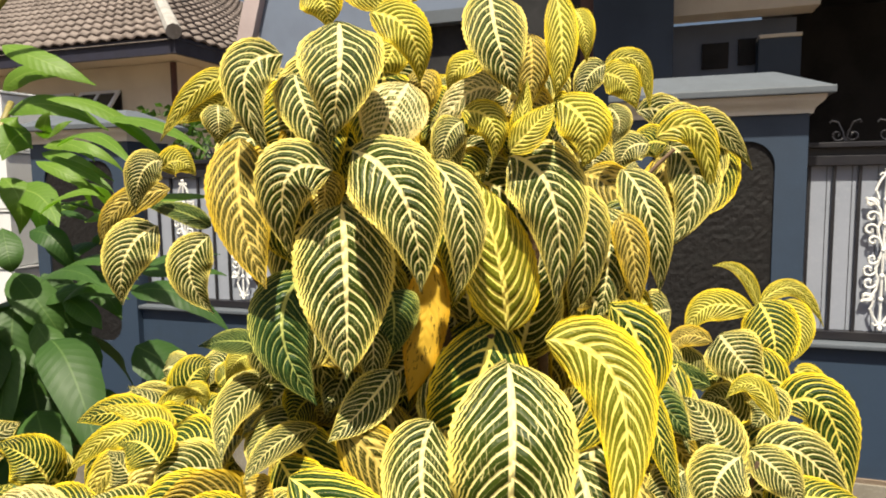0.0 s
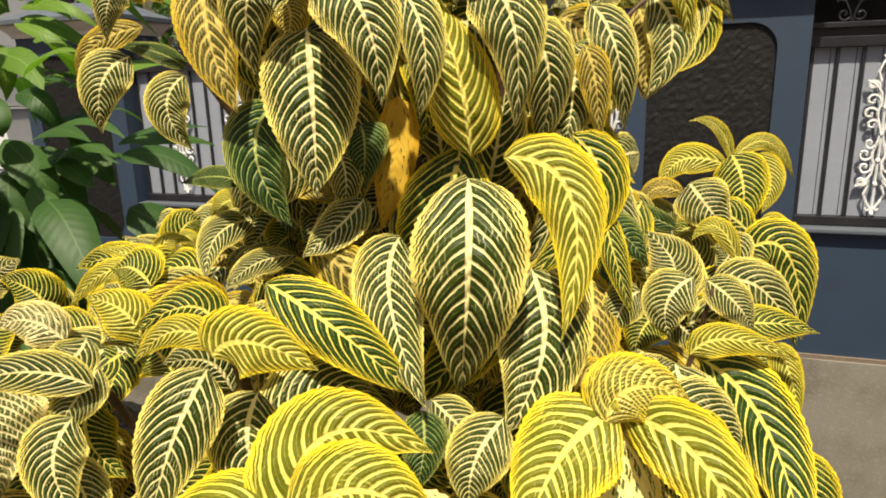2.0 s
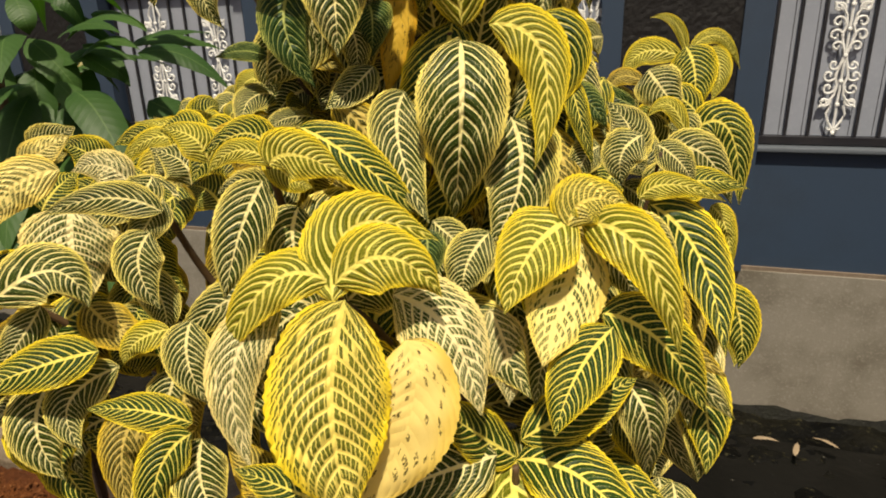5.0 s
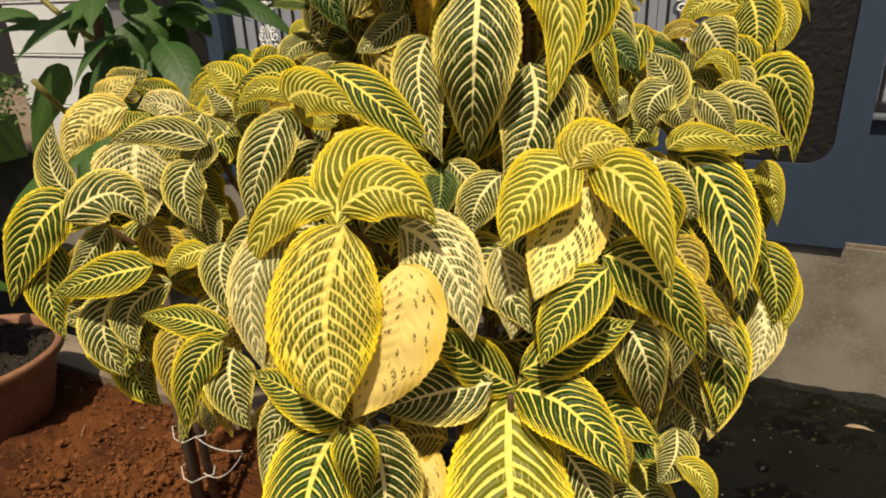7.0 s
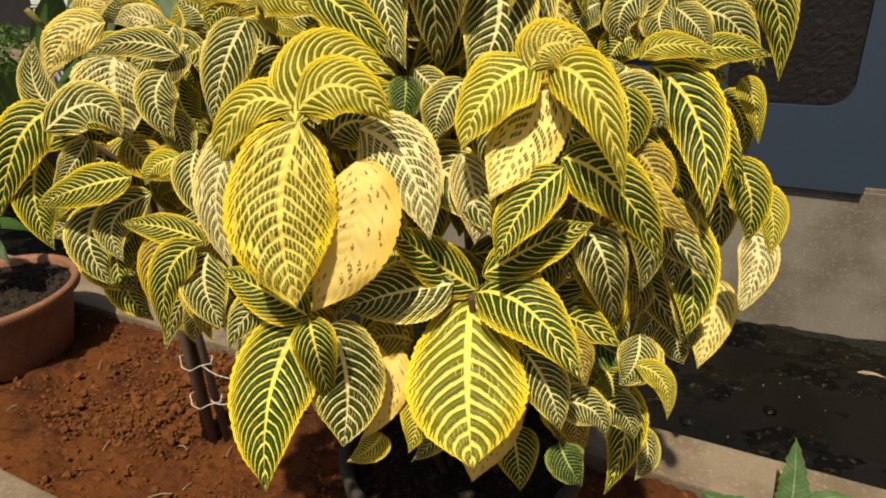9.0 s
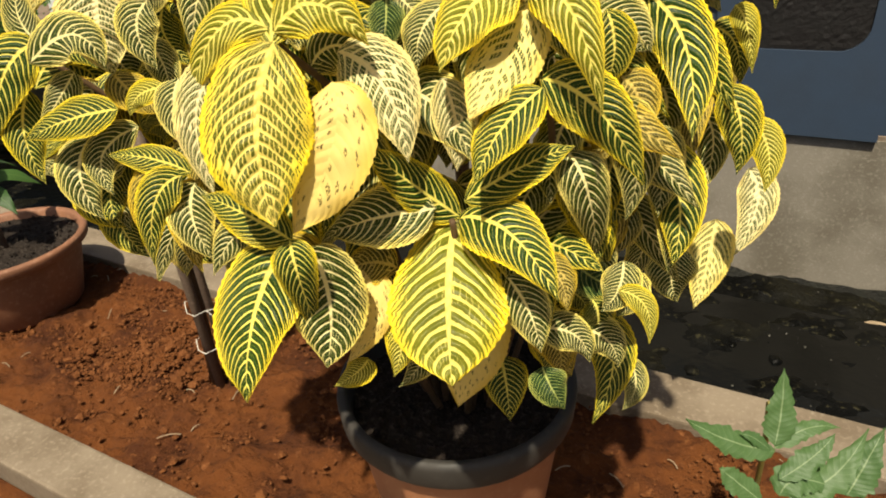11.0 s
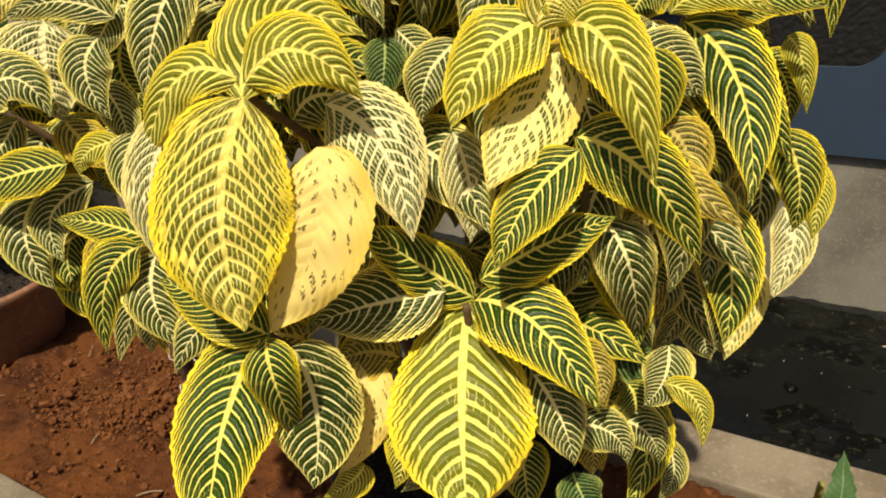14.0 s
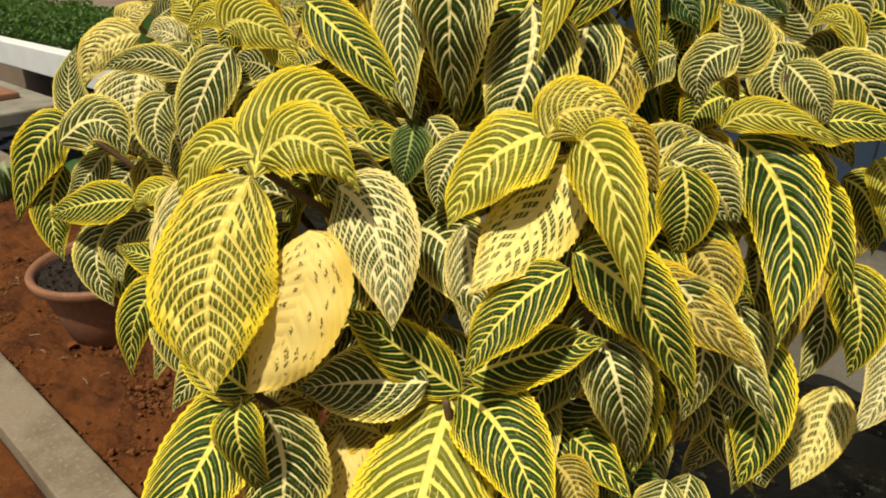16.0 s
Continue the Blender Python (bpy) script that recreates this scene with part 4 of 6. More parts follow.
# ---- pots ----
def pot(at, radius, height, body_mat, rim_mat, soil_mat, label):
    th = empty("plant_pot", at, label=label, category="plant pot")
    r = radius
    bm = lathe([(0.0, 0.0), (r * 0.66, 0.0), (r * 0.69, 0.01), (r * 0.78, height * 0.4), (r * 0.86, height * 0.72), (r * 0.87, height * 0.80), (r * 0.90, height * 0.84), (r * 0.90, height * 0.87), (r * 0.84, height * 0.87)], 48)
    part("body", bm, body_mat, th, smooth=True)
    bm = lathe([(r * 0.905, height * 0.85), (r * 0.96, height * 0.86), (r * 0.985, height * 0.88), (r, height * 0.97), (r * 0.985, height), (r * 0.93, height), (r * 0.90, height * 0.97), (r * 0.88, height * 0.86), (r * 0.80, height * 0.6)], 48)
    part("rim", bm, rim_mat, th, "rolled rim", smooth=True)
    bm = bmesh.new()
    rings, n = [], 40
    for j in range(15):
        q = r * 0.885 * j / 14
        rings.append([bm.verts.new((q * math.cos(2 * math.pi * k / n), q * math.sin(2 * math.pi * k / n), height * 0.89 + 0.012 * noise.fractal(Vector((q * 30 * math.cos(2 * math.pi * k / n), q * 30 * math.sin(2 * math.pi * k / n), at[0])), 0.9, 2.2, 4))) for k in range(n)])
    for a, b in zip(rings, rings[1:]):
        for k in range(n):
            bm.faces.new((a[k], a[(k + 1) % n], b[(k + 1) % n], b[k]))
    rr = random.Random(int(at[0] * 100))
    for _ in range(220):
        a, q, s = rr.uniform(0, 6.28), r * 0.86 * math.sqrt(rr.random()), rr.uniform(0.003, 0.009)
        bmesh.ops.create_icosphere(bm, subdivisions=1, radius=s, matrix=Matrix.LocRotScale((q * math.cos(a), q * math.sin(a), height * 0.89 + 0.008), Euler((a, q * 40, 0)), (1, 0.8, 0.6)))
    part("soil", bm, soil_mat, th, "dark crumbly potting soil")
    return th


pot((0.012, 0.812, SOIL_Z), 0.227, 0.435, CLAY, BLACK_RIM, POT_SOIL, "large brown plant pot with a black rim on red soil")
pot((-1.86, 0.99, SOIL_Z), 0.272, 0.265, CLAY_PALE, CLAY_PALE, POT_SOIL, "faded brown plant pot filled with dark soil")


# ---- the large variegated plant ----
plant = empty("variegated_shrub", (0.022, 0.812, 0.15), label="tall potted shrub with yellow-veined and cream-veined green leaves", category="plant")
PO = Vector(plant.location)
LEAVES = []


def leaf(b, m, t, width, face, mat, slim=0.3, crimp=0.22):
    off = lambda p: tuple(Vector(p) - PO)
    bm = blade(off(b), off(m), off(t), width, face, crimp, slim=slim, seed=len(LEAVES))
    ob = part("leaf", bm, mat, plant)
    LEAVES.append((b, m, t, width, face))
    return ob


def branch(*pts, r0=0.010, r1=0.006, mat=BARK):
    p = [Vector(q) - PO for q in pts]
    line = []
    for i in range(len(p) - 1):
        for s in range(6):
            a = p[max(i - 1, 0)]
            b, c = p[i], p[i + 1]
            d = p[min(i + 2, len(p) - 1)]
            u = s / 6
            line.append(0.5 * ((2 * b) + (c - a) * u + (2 * a - 5 * b + 4 * c - d) * u * u + (3 * b - a - 3 * c + d) * u ** 3))
    line.append(p[-1])
    n = len(line)
    part("branch", tube(line, [0.62 * (r0 + (r1 - r0) * i / (n - 1)) for i in range(n)], 7), mat, plant, smooth=True)


ROOT = (0.022, 0.83, 0.14)
branch(ROOT, (0.02, 0.86, 0.6), (-0.03, 0.86, 1.1), (-0.108, 0.79, 1.39), r0=0.016)
branch((0.05, 0.84, 0.14), (0.06, 0.88, 0.7), (0.08, 0.86, 1.05), (0.069, 0.80, 1.27), r0=0.015)
branch((0.07, 0.82, 0.14), (0.06, 0.88, 0.7), (0.09, 0.96, 1.06), (0.16, 1.08, 1.22), (0.21, 1.13, 1.28), r0=0.009, r1=0.004)
branch((0.0, 0.82, 0.14), (-0.08, 0.87, 0.7), (-0.18, 0.82, 1.05), (-0.226, 0.74, 1.21), r0=0.014)
branch((0.03, 0.8, 0.14), (0.04, 0.84, 0.6), (0.05, 0.82, 0.92), (0.045, 0.775, 1.10), r0=0.013)
branch((0.0, 0.79, 0.14), (0.01, 0.75, 0.5), (0.02, 0.62, 0.75), (0.004, 0.50, 0.88), r0=0.013)
branch((0.05, 0.79, 0.14), (0.12, 0.8, 0.5), (0.19, 0.74, 0.76), (0.204, 0.665, 0.90), r0=0.013)
branch((0.09, 0.84, 0.14), (0.2, 0.98, 0.6), (0.33, 1.18, 0.88), (0.363, 1.25, 1.04), r0=0.010, r1=0.004)
branch((0.15, 0.92, 0.5), (0.26, 0.98, 0.75), (0.30, 0.96, 0.93), r0=0.008, r1=0.004)
branch((0.05, 0.78, 0.14), (0.1, 0.7, 0.4), (0.16, 0.58, 0.6), (0.169, 0.552, 0.68), r0=0.012)
branch((0.0, 0.77, 0.14), (0.0, 0.65, 0.4), (0.03, 0.5, 0.6), (0.026, 0.445, 0.678), r0=0.012)
branch((-0.04, 0.8, 0.14), (-0.2, 0.74, 0.5), (-0.35, 0.6, 0.72), (-0.414, 0.515, 0.835), r0=0.013)
branch((-0.03, 0.8, 0.14), (-0.12, 0.74, 0.55), (-0.22, 0.64, 0.8), (-0.23, 0.58, 0.92), r0=0.012)
branch((-0.02, 0.8, 0.14), (-0.06, 0.74, 0.55), (-0.10, 0.64, 0.85), (-0.097, 0.58, 0.99), r0=0.012)
branch((0.08, 0.8, 0.14), (0.18, 0.76, 0.5), (0.24, 0.68, 0.72), (0.243, 0.645, 0.81), r0=0.011)

leaf((-0.064, 0.701, 1.374), (-0.044, 0.659, 1.325), (-0.059, 0.669, 1.272), 0.068, (0.40, -0.91, 0.11), C, 0.8)
leaf((-0.056, 0.747, 1.391), (-0.016, 0.737, 1.370), (-0.013, 0.754, 1.327), 0.041, (0.32, -0.94, 0.08), Y, 0.4)
leaf((-0.095, 0.707, 1.409), (-0.073, 0.691, 1.389), (-0.073, 0.700, 1.369), 0.038, (0.45, -0.89, 0.01), Y)
leaf((-0.118, 0.702, 1.351), (-0.131, 0.663, 1.326), (-0.120, 0.680, 1.262), 0.044, (0.49, -0.86, 0.14), C, 0.6)
leaf((-0.019, 0.742, 1.327), (-0.026, 0.715, 1.297), (-0.043, 0.716, 1.262), 0.059, (0.31, -0.94, 0.17), P, 0)
leaf((-0.119, 0.721, 1.339), (-0.096, 0.702, 1.299), (-0.079, 0.714, 1.253), 0.046, (0.56, -0.81, 0.16), C, 0.7)
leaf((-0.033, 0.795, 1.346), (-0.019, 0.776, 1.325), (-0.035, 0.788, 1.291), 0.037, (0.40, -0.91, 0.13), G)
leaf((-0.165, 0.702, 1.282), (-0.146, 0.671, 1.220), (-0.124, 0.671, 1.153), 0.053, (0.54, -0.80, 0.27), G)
leaf((-0.063, 0.680, 1.251), (-0.088, 0.650, 1.245), (-0.099, 0.671, 1.181), 0.054, (0.55, -0.79, 0.26), C)
leaf((-0.048, 0.686, 1.268), (0.006, 0.659, 1.231), (0.017, 0.665, 1.157), 0.069, (0.38, -0.88, 0.30), C, 0.5)
leaf((0.007, 0.725, 1.259), (0.042, 0.700, 1.211), (0.031, 0.710, 1.143), 0.040, (0.28, -0.92, 0.29), C)
leaf((-0.067, 0.703, 1.224), (-0.053, 0.678, 1.156), (-0.051, 0.671, 1.080), 0.084, (0.46, -0.80, 0.39), C)
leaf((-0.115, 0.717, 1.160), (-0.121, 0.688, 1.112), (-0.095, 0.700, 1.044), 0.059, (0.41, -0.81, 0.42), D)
leaf((-0.028, 0.815, 1.162), (-0.024, 0.788, 1.100), (-0.038, 0.776, 1.028), 0.044, (0.37, -0.82, 0.44), O, 0)
leaf((0.064, 0.759, 1.106), (0.059, 0.745, 1.179), (0.028, 0.763, 1.252), 0.064, (0.27, -0.89, 0.38), Y)
leaf((0.065, 0.766, 1.263), (0.107, 0.744, 1.225), (0.107, 0.755, 1.132), 0.067, (0.20, -0.93, 0.32), C, 0.6)
leaf((0.138, 0.901, 1.212), (0.143, 0.876, 1.159), (0.135, 0.867, 1.099), 0.062, (0.04, -0.92, 0.40), C, 0.4)
leaf((0.153, 0.931, 1.252), (0.184, 0.905, 1.201), (0.194, 0.921, 1.119), 0.047, (-0.00, -0.94, 0.35), C, 0.4)
leaf((0.186, 1.180, 1.299), (0.243, 1.178, 1.303), (0.259, 1.195, 1.206), 0.048, (0.03, -0.98, 0.19), Y)
leaf((0.206, 1.217, 1.290), (0.241, 1.191, 1.231), (0.209, 1.181, 1.144), 0.072, (-0.13, -0.96, 0.26), C)
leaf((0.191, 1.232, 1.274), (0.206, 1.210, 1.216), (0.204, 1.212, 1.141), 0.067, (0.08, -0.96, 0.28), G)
leaf((0.050, 0.761, 1.403), (0.064, 0.729, 1.355), (0.078, 0.739, 1.311), 0.052, (0.25, -0.97, 0.07), C, 0.4)
leaf((0.101, 0.793, 1.407), (0.110, 0.769, 1.354), (0.104, 0.773, 1.312), 0.028, (0.13, -0.99, 0.08), Y)
leaf((0.110, 0.849, 1.403), (0.122, 0.829, 1.380), (0.124, 0.836, 1.350), 0.022, (0.06, -1.00, 0.06), Y)
leaf((0.053, 0.735, 1.341), (0.039, 0.707, 1.332), (0.026, 0.713, 1.315), 0.022, (0.31, -0.95, 0.10), Y)
leaf((0.026, 0.754, 1.302), (0.055, 0.740, 1.291), (0.055, 0.748, 1.258), 0.031, (0.31, -0.93, 0.21), Y, 0.2)
leaf((0.108, 0.760, 1.308), (0.134, 0.744, 1.284), (0.130, 0.750, 1.252), 0.043, (0.20, -0.96, 0.20), Y, 0.2)
leaf((0.072, 0.736, 1.265), (0.092, 0.735, 1.285), (0.107, 0.752, 1.306), 0.028, (0.19, -0.97, 0.18), Y)
leaf((0.077, 0.749, 1.265), (0.081, 0.743, 1.292), (0.083, 0.757, 1.327), 0.020, (0.29, -0.94, 0.19), Y)
leaf((0.133, 0.981, 1.324), (0.147, 0.973, 1.306), (0.140, 0.978, 1.280), 0.032, (0.16, -0.97, 0.19), C)
leaf((0.179, 1.097, 1.286), (0.152, 1.078, 1.279), (0.142, 1.082, 1.247), 0.044, (0.08, -0.97, 0.21), C)
leaf((0.117, 1.098, 1.380), (0.146, 1.096, 1.367), (0.161, 1.107, 1.332), 0.048, (0.13, -0.98, 0.14), Y)
leaf((0.121, 1.100, 1.391), (0.163, 1.104, 1.392), (0.178, 1.113, 1.331), 0.028, (-0.03, -0.99, 0.10), Y)
leaf((0.126, 1.048, 1.382), (0.106, 1.029, 1.364), (0.096, 1.033, 1.327), 0.036, (0.20, -0.97, 0.14), C)
leaf((-0.203, 0.749, 1.343), (-0.229, 0.729, 1.331), (-0.268, 0.721, 1.284), 0.025, (0.57, -0.81, 0.15), Y)
leaf((-0.205, 0.757, 1.325), (-0.225, 0.739, 1.316), (-0.263, 0.735, 1.300), 0.023, (0.55, -0.82, 0.15), Y)
leaf((-0.184, 0.699, 1.312), (-0.177, 0.689, 1.296), (-0.182, 0.696, 1.277), 0.029, (0.57, -0.80, 0.19), C)
leaf((-0.223, 0.670, 1.263), (-0.232, 0.655, 1.252), (-0.245, 0.659, 1.218), 0.031, (0.66, -0.72, 0.22), C)
leaf((-0.287, 0.753, 1.238), (-0.326, 0.727, 1.221), (-0.354, 0.725, 1.183), 0.029, (0.64, -0.72, 0.26), G)
leaf((-0.241, 0.680, 1.205), (-0.252, 0.653, 1.182), (-0.262, 0.655, 1.136), 0.044, (0.66, -0.68, 0.32), C)
leaf((-0.248, 0.761, 1.189), (-0.260, 0.742, 1.155), (-0.242, 0.754, 1.110), 0.044, (0.68, -0.64, 0.37), C)
leaf((-0.239, 0.686, 1.255), (-0.217, 0.683, 1.263), (-0.209, 0.695, 1.250), 0.028, (0.67, -0.70, 0.24), Y)
leaf((-0.260, 0.779, 1.197), (-0.283, 0.762, 1.214), (-0.332, 0.757, 1.223), 0.022, (0.54, -0.79, 0.28), D)
leaf((-0.194, 0.766, 1.076), (-0.218, 0.748, 1.084), (-0.257, 0.746, 1.076), 0.027, (0.51, -0.75, 0.42), D)
leaf((-0.100, 0.721, 1.249), (-0.088, 0.713, 1.234), (-0.100, 0.716, 1.203), 0.035, (0.39, -0.88, 0.27), G)
leaf((-0.005, 0.756, 1.288), (0.012, 0.750, 1.277), (0.014, 0.757, 1.237), 0.040, (0.30, -0.94, 0.19), C)
leaf((0.027, 0.753, 1.293), (0.017, 0.737, 1.278), (0.009, 0.742, 1.246), 0.031, (0.22, -0.96, 0.18), C)
leaf((0.056, 0.775, 1.319), (0.031, 0.757, 1.318), (-0.001, 0.752, 1.282), 0.035, (0.20, -0.97, 0.16), P, 0.2)
leaf((0.073, 0.823, 1.377), (0.077, 0.810, 1.344), (0.074, 0.816, 1.309), 0.037, (0.25, -0.96, 0.10), G)
leaf((-0.055, 0.802, 1.383), (-0.056, 0.789, 1.360), (-0.077, 0.789, 1.335), 0.038, (0.37, -0.93, 0.09), Y)
leaf((-0.084, 0.755, 1.426), (-0.056, 0.752, 1.408), (-0.021, 0.773, 1.405), 0.031, (0.43, -0.90, 0.00), Y)
leaf((0.155, 0.864, 1.207), (0.168, 0.854, 1.170), (0.172, 0.859, 1.108), 0.033, (0.04, -0.93, 0.36), G)
leaf((0.182, 0.894, 1.114), (0.166, 0.877, 1.104), (0.163, 0.885, 1.079), 0.029, (0.12, -0.90, 0.43), Y)
leaf((0.076, 0.709, 1.094), (0.090, 0.655, 1.024), (0.071, 0.689, 0.900), 0.096, (0.18, -0.90, 0.40), C, 0)
leaf((0.102, 0.732, 1.109), (0.163, 0.723, 1.075), (0.162, 0.687, 0.961), 0.061, (0.03, -0.95, 0.32), Y, 0.4)
leaf((0.013, 0.483, 0.880), (0.022, 0.527, 0.938), (0.090, 0.559, 0.918), 0.072, (0.40, -0.76, 0.51), Y)
leaf((0.012, 0.491, 0.892), (0.061, 0.503, 0.919), (0.105, 0.521, 0.877), 0.064, (0.25, -0.80, 0.54), Y)
leaf((0.009, 0.492, 0.894), (-0.040, 0.469, 0.898), (-0.096, 0.455, 0.814), 0.053, (0.40, -0.69, 0.61), Y, 0.2)
leaf((0.208, 0.659, 0.915), (0.173, 0.611, 0.897), (0.151, 0.578, 0.838), 0.081, (-0.03, -0.82, 0.58), Y)
leaf((0.208, 0.653, 0.904), (0.205, 0.650, 0.925), (0.204, 0.665, 0.940), 0.015, (0.05, -0.88, 0.48), Y)
leaf((0.214, 0.669, 0.908), (0.278, 0.616, 0.900), (0.320, 0.603, 0.800), 0.059, (-0.04, -0.83, 0.55), Y, 0.5)
leaf((0.216, 0.666, 0.895), (0.204, 0.624, 0.843), (0.193, 0.556, 0.798), 0.081, (0.06, -0.79, 0.60), Q, 0)
leaf((0.216, 0.693, 0.882), (0.255, 0.684, 0.855), (0.276, 0.687, 0.815), 0.038, (0.00, -0.80, 0.60), C)
leaf((0.286, 0.874, 0.878), (0.352, 0.850, 0.819), (0.387, 0.764, 0.721), 0.078, (-0.21, -0.83, 0.51), Z)
leaf((0.396, 0.950, 0.740), (0.427, 0.933, 0.691), (0.431, 0.924, 0.622), 0.060, (-0.15, -0.74, 0.65), Z)
leaf((0.339, 1.276, 1.045), (0.315, 1.277, 1.098), (0.274, 1.280, 1.106), 0.020, (-0.13, -0.95, 0.28), Y)
leaf((0.344, 1.290, 1.049), (0.392, 1.298, 1.072), (0.433, 1.300, 1.015), 0.027, (-0.10, -0.95, 0.29), Y)
leaf((0.335, 1.247, 1.058), (0.353, 1.226, 1.015), (0.355, 1.214, 0.947), 0.077, (-0.13, -0.94, 0.33), Z)
leaf((0.330, 1.262, 1.041), (0.265, 1.237, 1.050), (0.237, 1.225, 1.003), 0.048, (-0.06, -0.94, 0.32), Y)
leaf((0.378, 1.299, 1.053), (0.398, 1.281, 1.015), (0.388, 1.272, 0.964), 0.043, (-0.17, -0.93, 0.33), Y)
leaf((0.275, 1.156, 1.026), (0.298, 1.141, 0.999), (0.333, 1.146, 0.954), 0.077, (-0.00, -0.94, 0.33), C)
leaf((0.271, 1.212, 1.002), (0.229, 1.193, 1.012), (0.209, 1.187, 0.975), 0.032, (0.01, -0.93, 0.36), G)
leaf((0.259, 1.070, 0.978), (0.217, 1.056, 0.999), (0.177, 1.060, 1.009), 0.028, (-0.04, -0.94, 0.35), D)
leaf((0.244, 0.934, 0.935), (0.254, 0.937, 0.966), (0.219, 0.951, 1.001), 0.064, (0.04, -0.92, 0.39), C)
leaf((0.273, 0.877, 0.968), (0.248, 0.852, 0.947), (0.253, 0.851, 0.907), 0.059, (-0.09, -0.90, 0.43), C)
leaf((0.339, 1.088, 0.934), (0.309, 1.086, 0.980), (0.278, 1.082, 0.959), 0.029, (-0.03, -0.93, 0.35), Y)
leaf((0.354, 1.156, 0.929), (0.408, 1.148, 0.932), (0.435, 1.134, 0.812), 0.074, (-0.18, -0.90, 0.39), Z)
leaf((0.306, 1.021, 0.922), (0.363, 1.022, 0.915), (0.408, 1.030, 0.841), 0.062, (-0.05, -0.90, 0.43), C)
leaf((0.293, 0.970, 0.939), (0.325, 0.959, 0.917), (0.348, 0.964, 0.882), 0.047, (-0.01, -0.91, 0.42), C)
leaf((0.274, 0.860, 0.887), (0.311, 0.865, 0.907), (0.381, 0.885, 0.883), 0.036, (-0.12, -0.87, 0.48), Y)
leaf((0.384, 1.062, 0.828), (0.406, 1.047, 0.801), (0.423, 1.040, 0.736), 0.038, (-0.06, -0.86, 0.51), Y)
leaf((0.249, 0.802, 0.865), (0.290, 0.797, 0.850), (0.323, 0.804, 0.816), 0.065, (-0.12, -0.86, 0.50), C)
leaf((0.382, 1.228, 0.964), (0.405, 1.217, 0.946), (0.412, 1.212, 0.893), 0.040, (-0.12, -0.92, 0.37), Y)
leaf((0.329, 1.147, 0.956), (0.334, 1.131, 0.935), (0.313, 1.127, 0.908), 0.057, (-0.02, -0.90, 0.43), C)
leaf((0.242, 0.637, 0.823), (0.305, 0.640, 0.793), (0.357, 0.650, 0.710), 0.070, (-0.15, -0.76, 0.63), Z)
leaf((0.256, 0.608, 0.822), (0.225, 0.566, 0.787), (0.210, 0.529, 0.739), 0.062, (0.06, -0.71, 0.70), Z)
leaf((0.168, 0.587, 0.688), (0.231, 0.603, 0.732), (0.283, 0.635, 0.752), 0.060, (0.03, -0.72, 0.70), Z)
leaf((0.178, 0.847, 1.045), (0.195, 0.825, 0.999), (0.215, 0.820, 0.938), 0.028, (-0.05, -0.92, 0.38), Z)
leaf((0.186, 0.874, 0.989), (0.189, 0.853, 0.959), (0.188, 0.850, 0.919), 0.022, (0.10, -0.91, 0.41), D)
leaf((0.033, 0.468, 0.890), (0.038, 0.415, 0.822), (0.063, 0.388, 0.732), 0.097, (0.43, -0.64, 0.63), V, -0.8)
leaf((0.080, 0.486, 0.848), (0.093, 0.456, 0.794), (0.053, 0.422, 0.706), 0.078, (0.36, -0.67, 0.65), B, -0.8)
leaf((0.046, 0.547, 0.863), (0.105, 0.537, 0.834), (0.141, 0.517, 0.760), 0.082, (0.40, -0.72, 0.56), P)
leaf((-0.045, 0.492, 0.868), (-0.073, 0.446, 0.822), (-0.054, 0.425, 0.730), 0.052, (0.49, -0.55, 0.67), P, 0)
leaf((0.203, 0.647, 0.910), (0.223, 0.660, 0.938), (0.266, 0.686, 0.921), 0.061, (0.26, -0.84, 0.48), V, 0.2)
leaf((0.166, 0.577, 0.672), (0.129, 0.539, 0.724), (0.105, 0.491, 0.782), 0.057, (0.35, -0.68, 0.64), Z)
leaf((0.165, 0.575, 0.671), (0.239, 0.549, 0.679), (0.307, 0.521, 0.624), 0.078, (0.21, -0.63, 0.75), Z)
leaf((0.161, 0.571, 0.667), (0.188, 0.497, 0.616), (0.223, 0.430, 0.553), 0.112, (0.39, -0.62, 0.69), Y, -1.5)
leaf((0.150, 0.550, 0.692), (0.100, 0.508, 0.692), (0.046, 0.477, 0.675), 0.073, (0.40, -0.66, 0.63), C, 0.2)
leaf((0.032, 0.428, 0.688), (0.019, 0.376, 0.627), (0.095, 0.276, 0.613), 0.089, (0.48, -0.54, 0.69), Z, 0.2)
leaf((0.050, 0.417, 0.700), (0.071, 0.397, 0.671), (0.048, 0.435, 0.561), 0.045, (0.52, -0.55, 0.65), Z, 0.7)
leaf((0.062, 0.431, 0.686), (0.075, 0.432, 0.620), (0.080, 0.403, 0.551), 0.078, (0.50, -0.57, 0.65), C, -0.9)
leaf((0.033, 0.437, 0.686), (-0.008, 0.420, 0.718), (-0.069, 0.420, 0.732), 0.052, (0.66, -0.48, 0.58), Z)
leaf((0.006, 0.448, 0.667), (-0.031, 0.427, 0.687), (-0.056, 0.397, 0.644), 0.054, (0.67, -0.44, 0.61), C)
leaf((-0.147, 0.463, 0.727), (-0.163, 0.426, 0.703), (-0.170, 0.406, 0.626), 0.048, (0.72, -0.43, 0.55), Z, 0.5)
leaf((-0.148, 0.478, 0.710), (-0.136, 0.451, 0.676), (-0.111, 0.446, 0.626), 0.059, (0.58, -0.49, 0.65), C)
leaf((0.069, 0.509, 0.620), (0.093, 0.481, 0.577), (0.072, 0.446, 0.522), 0.050, (0.37, -0.59, 0.72), B)
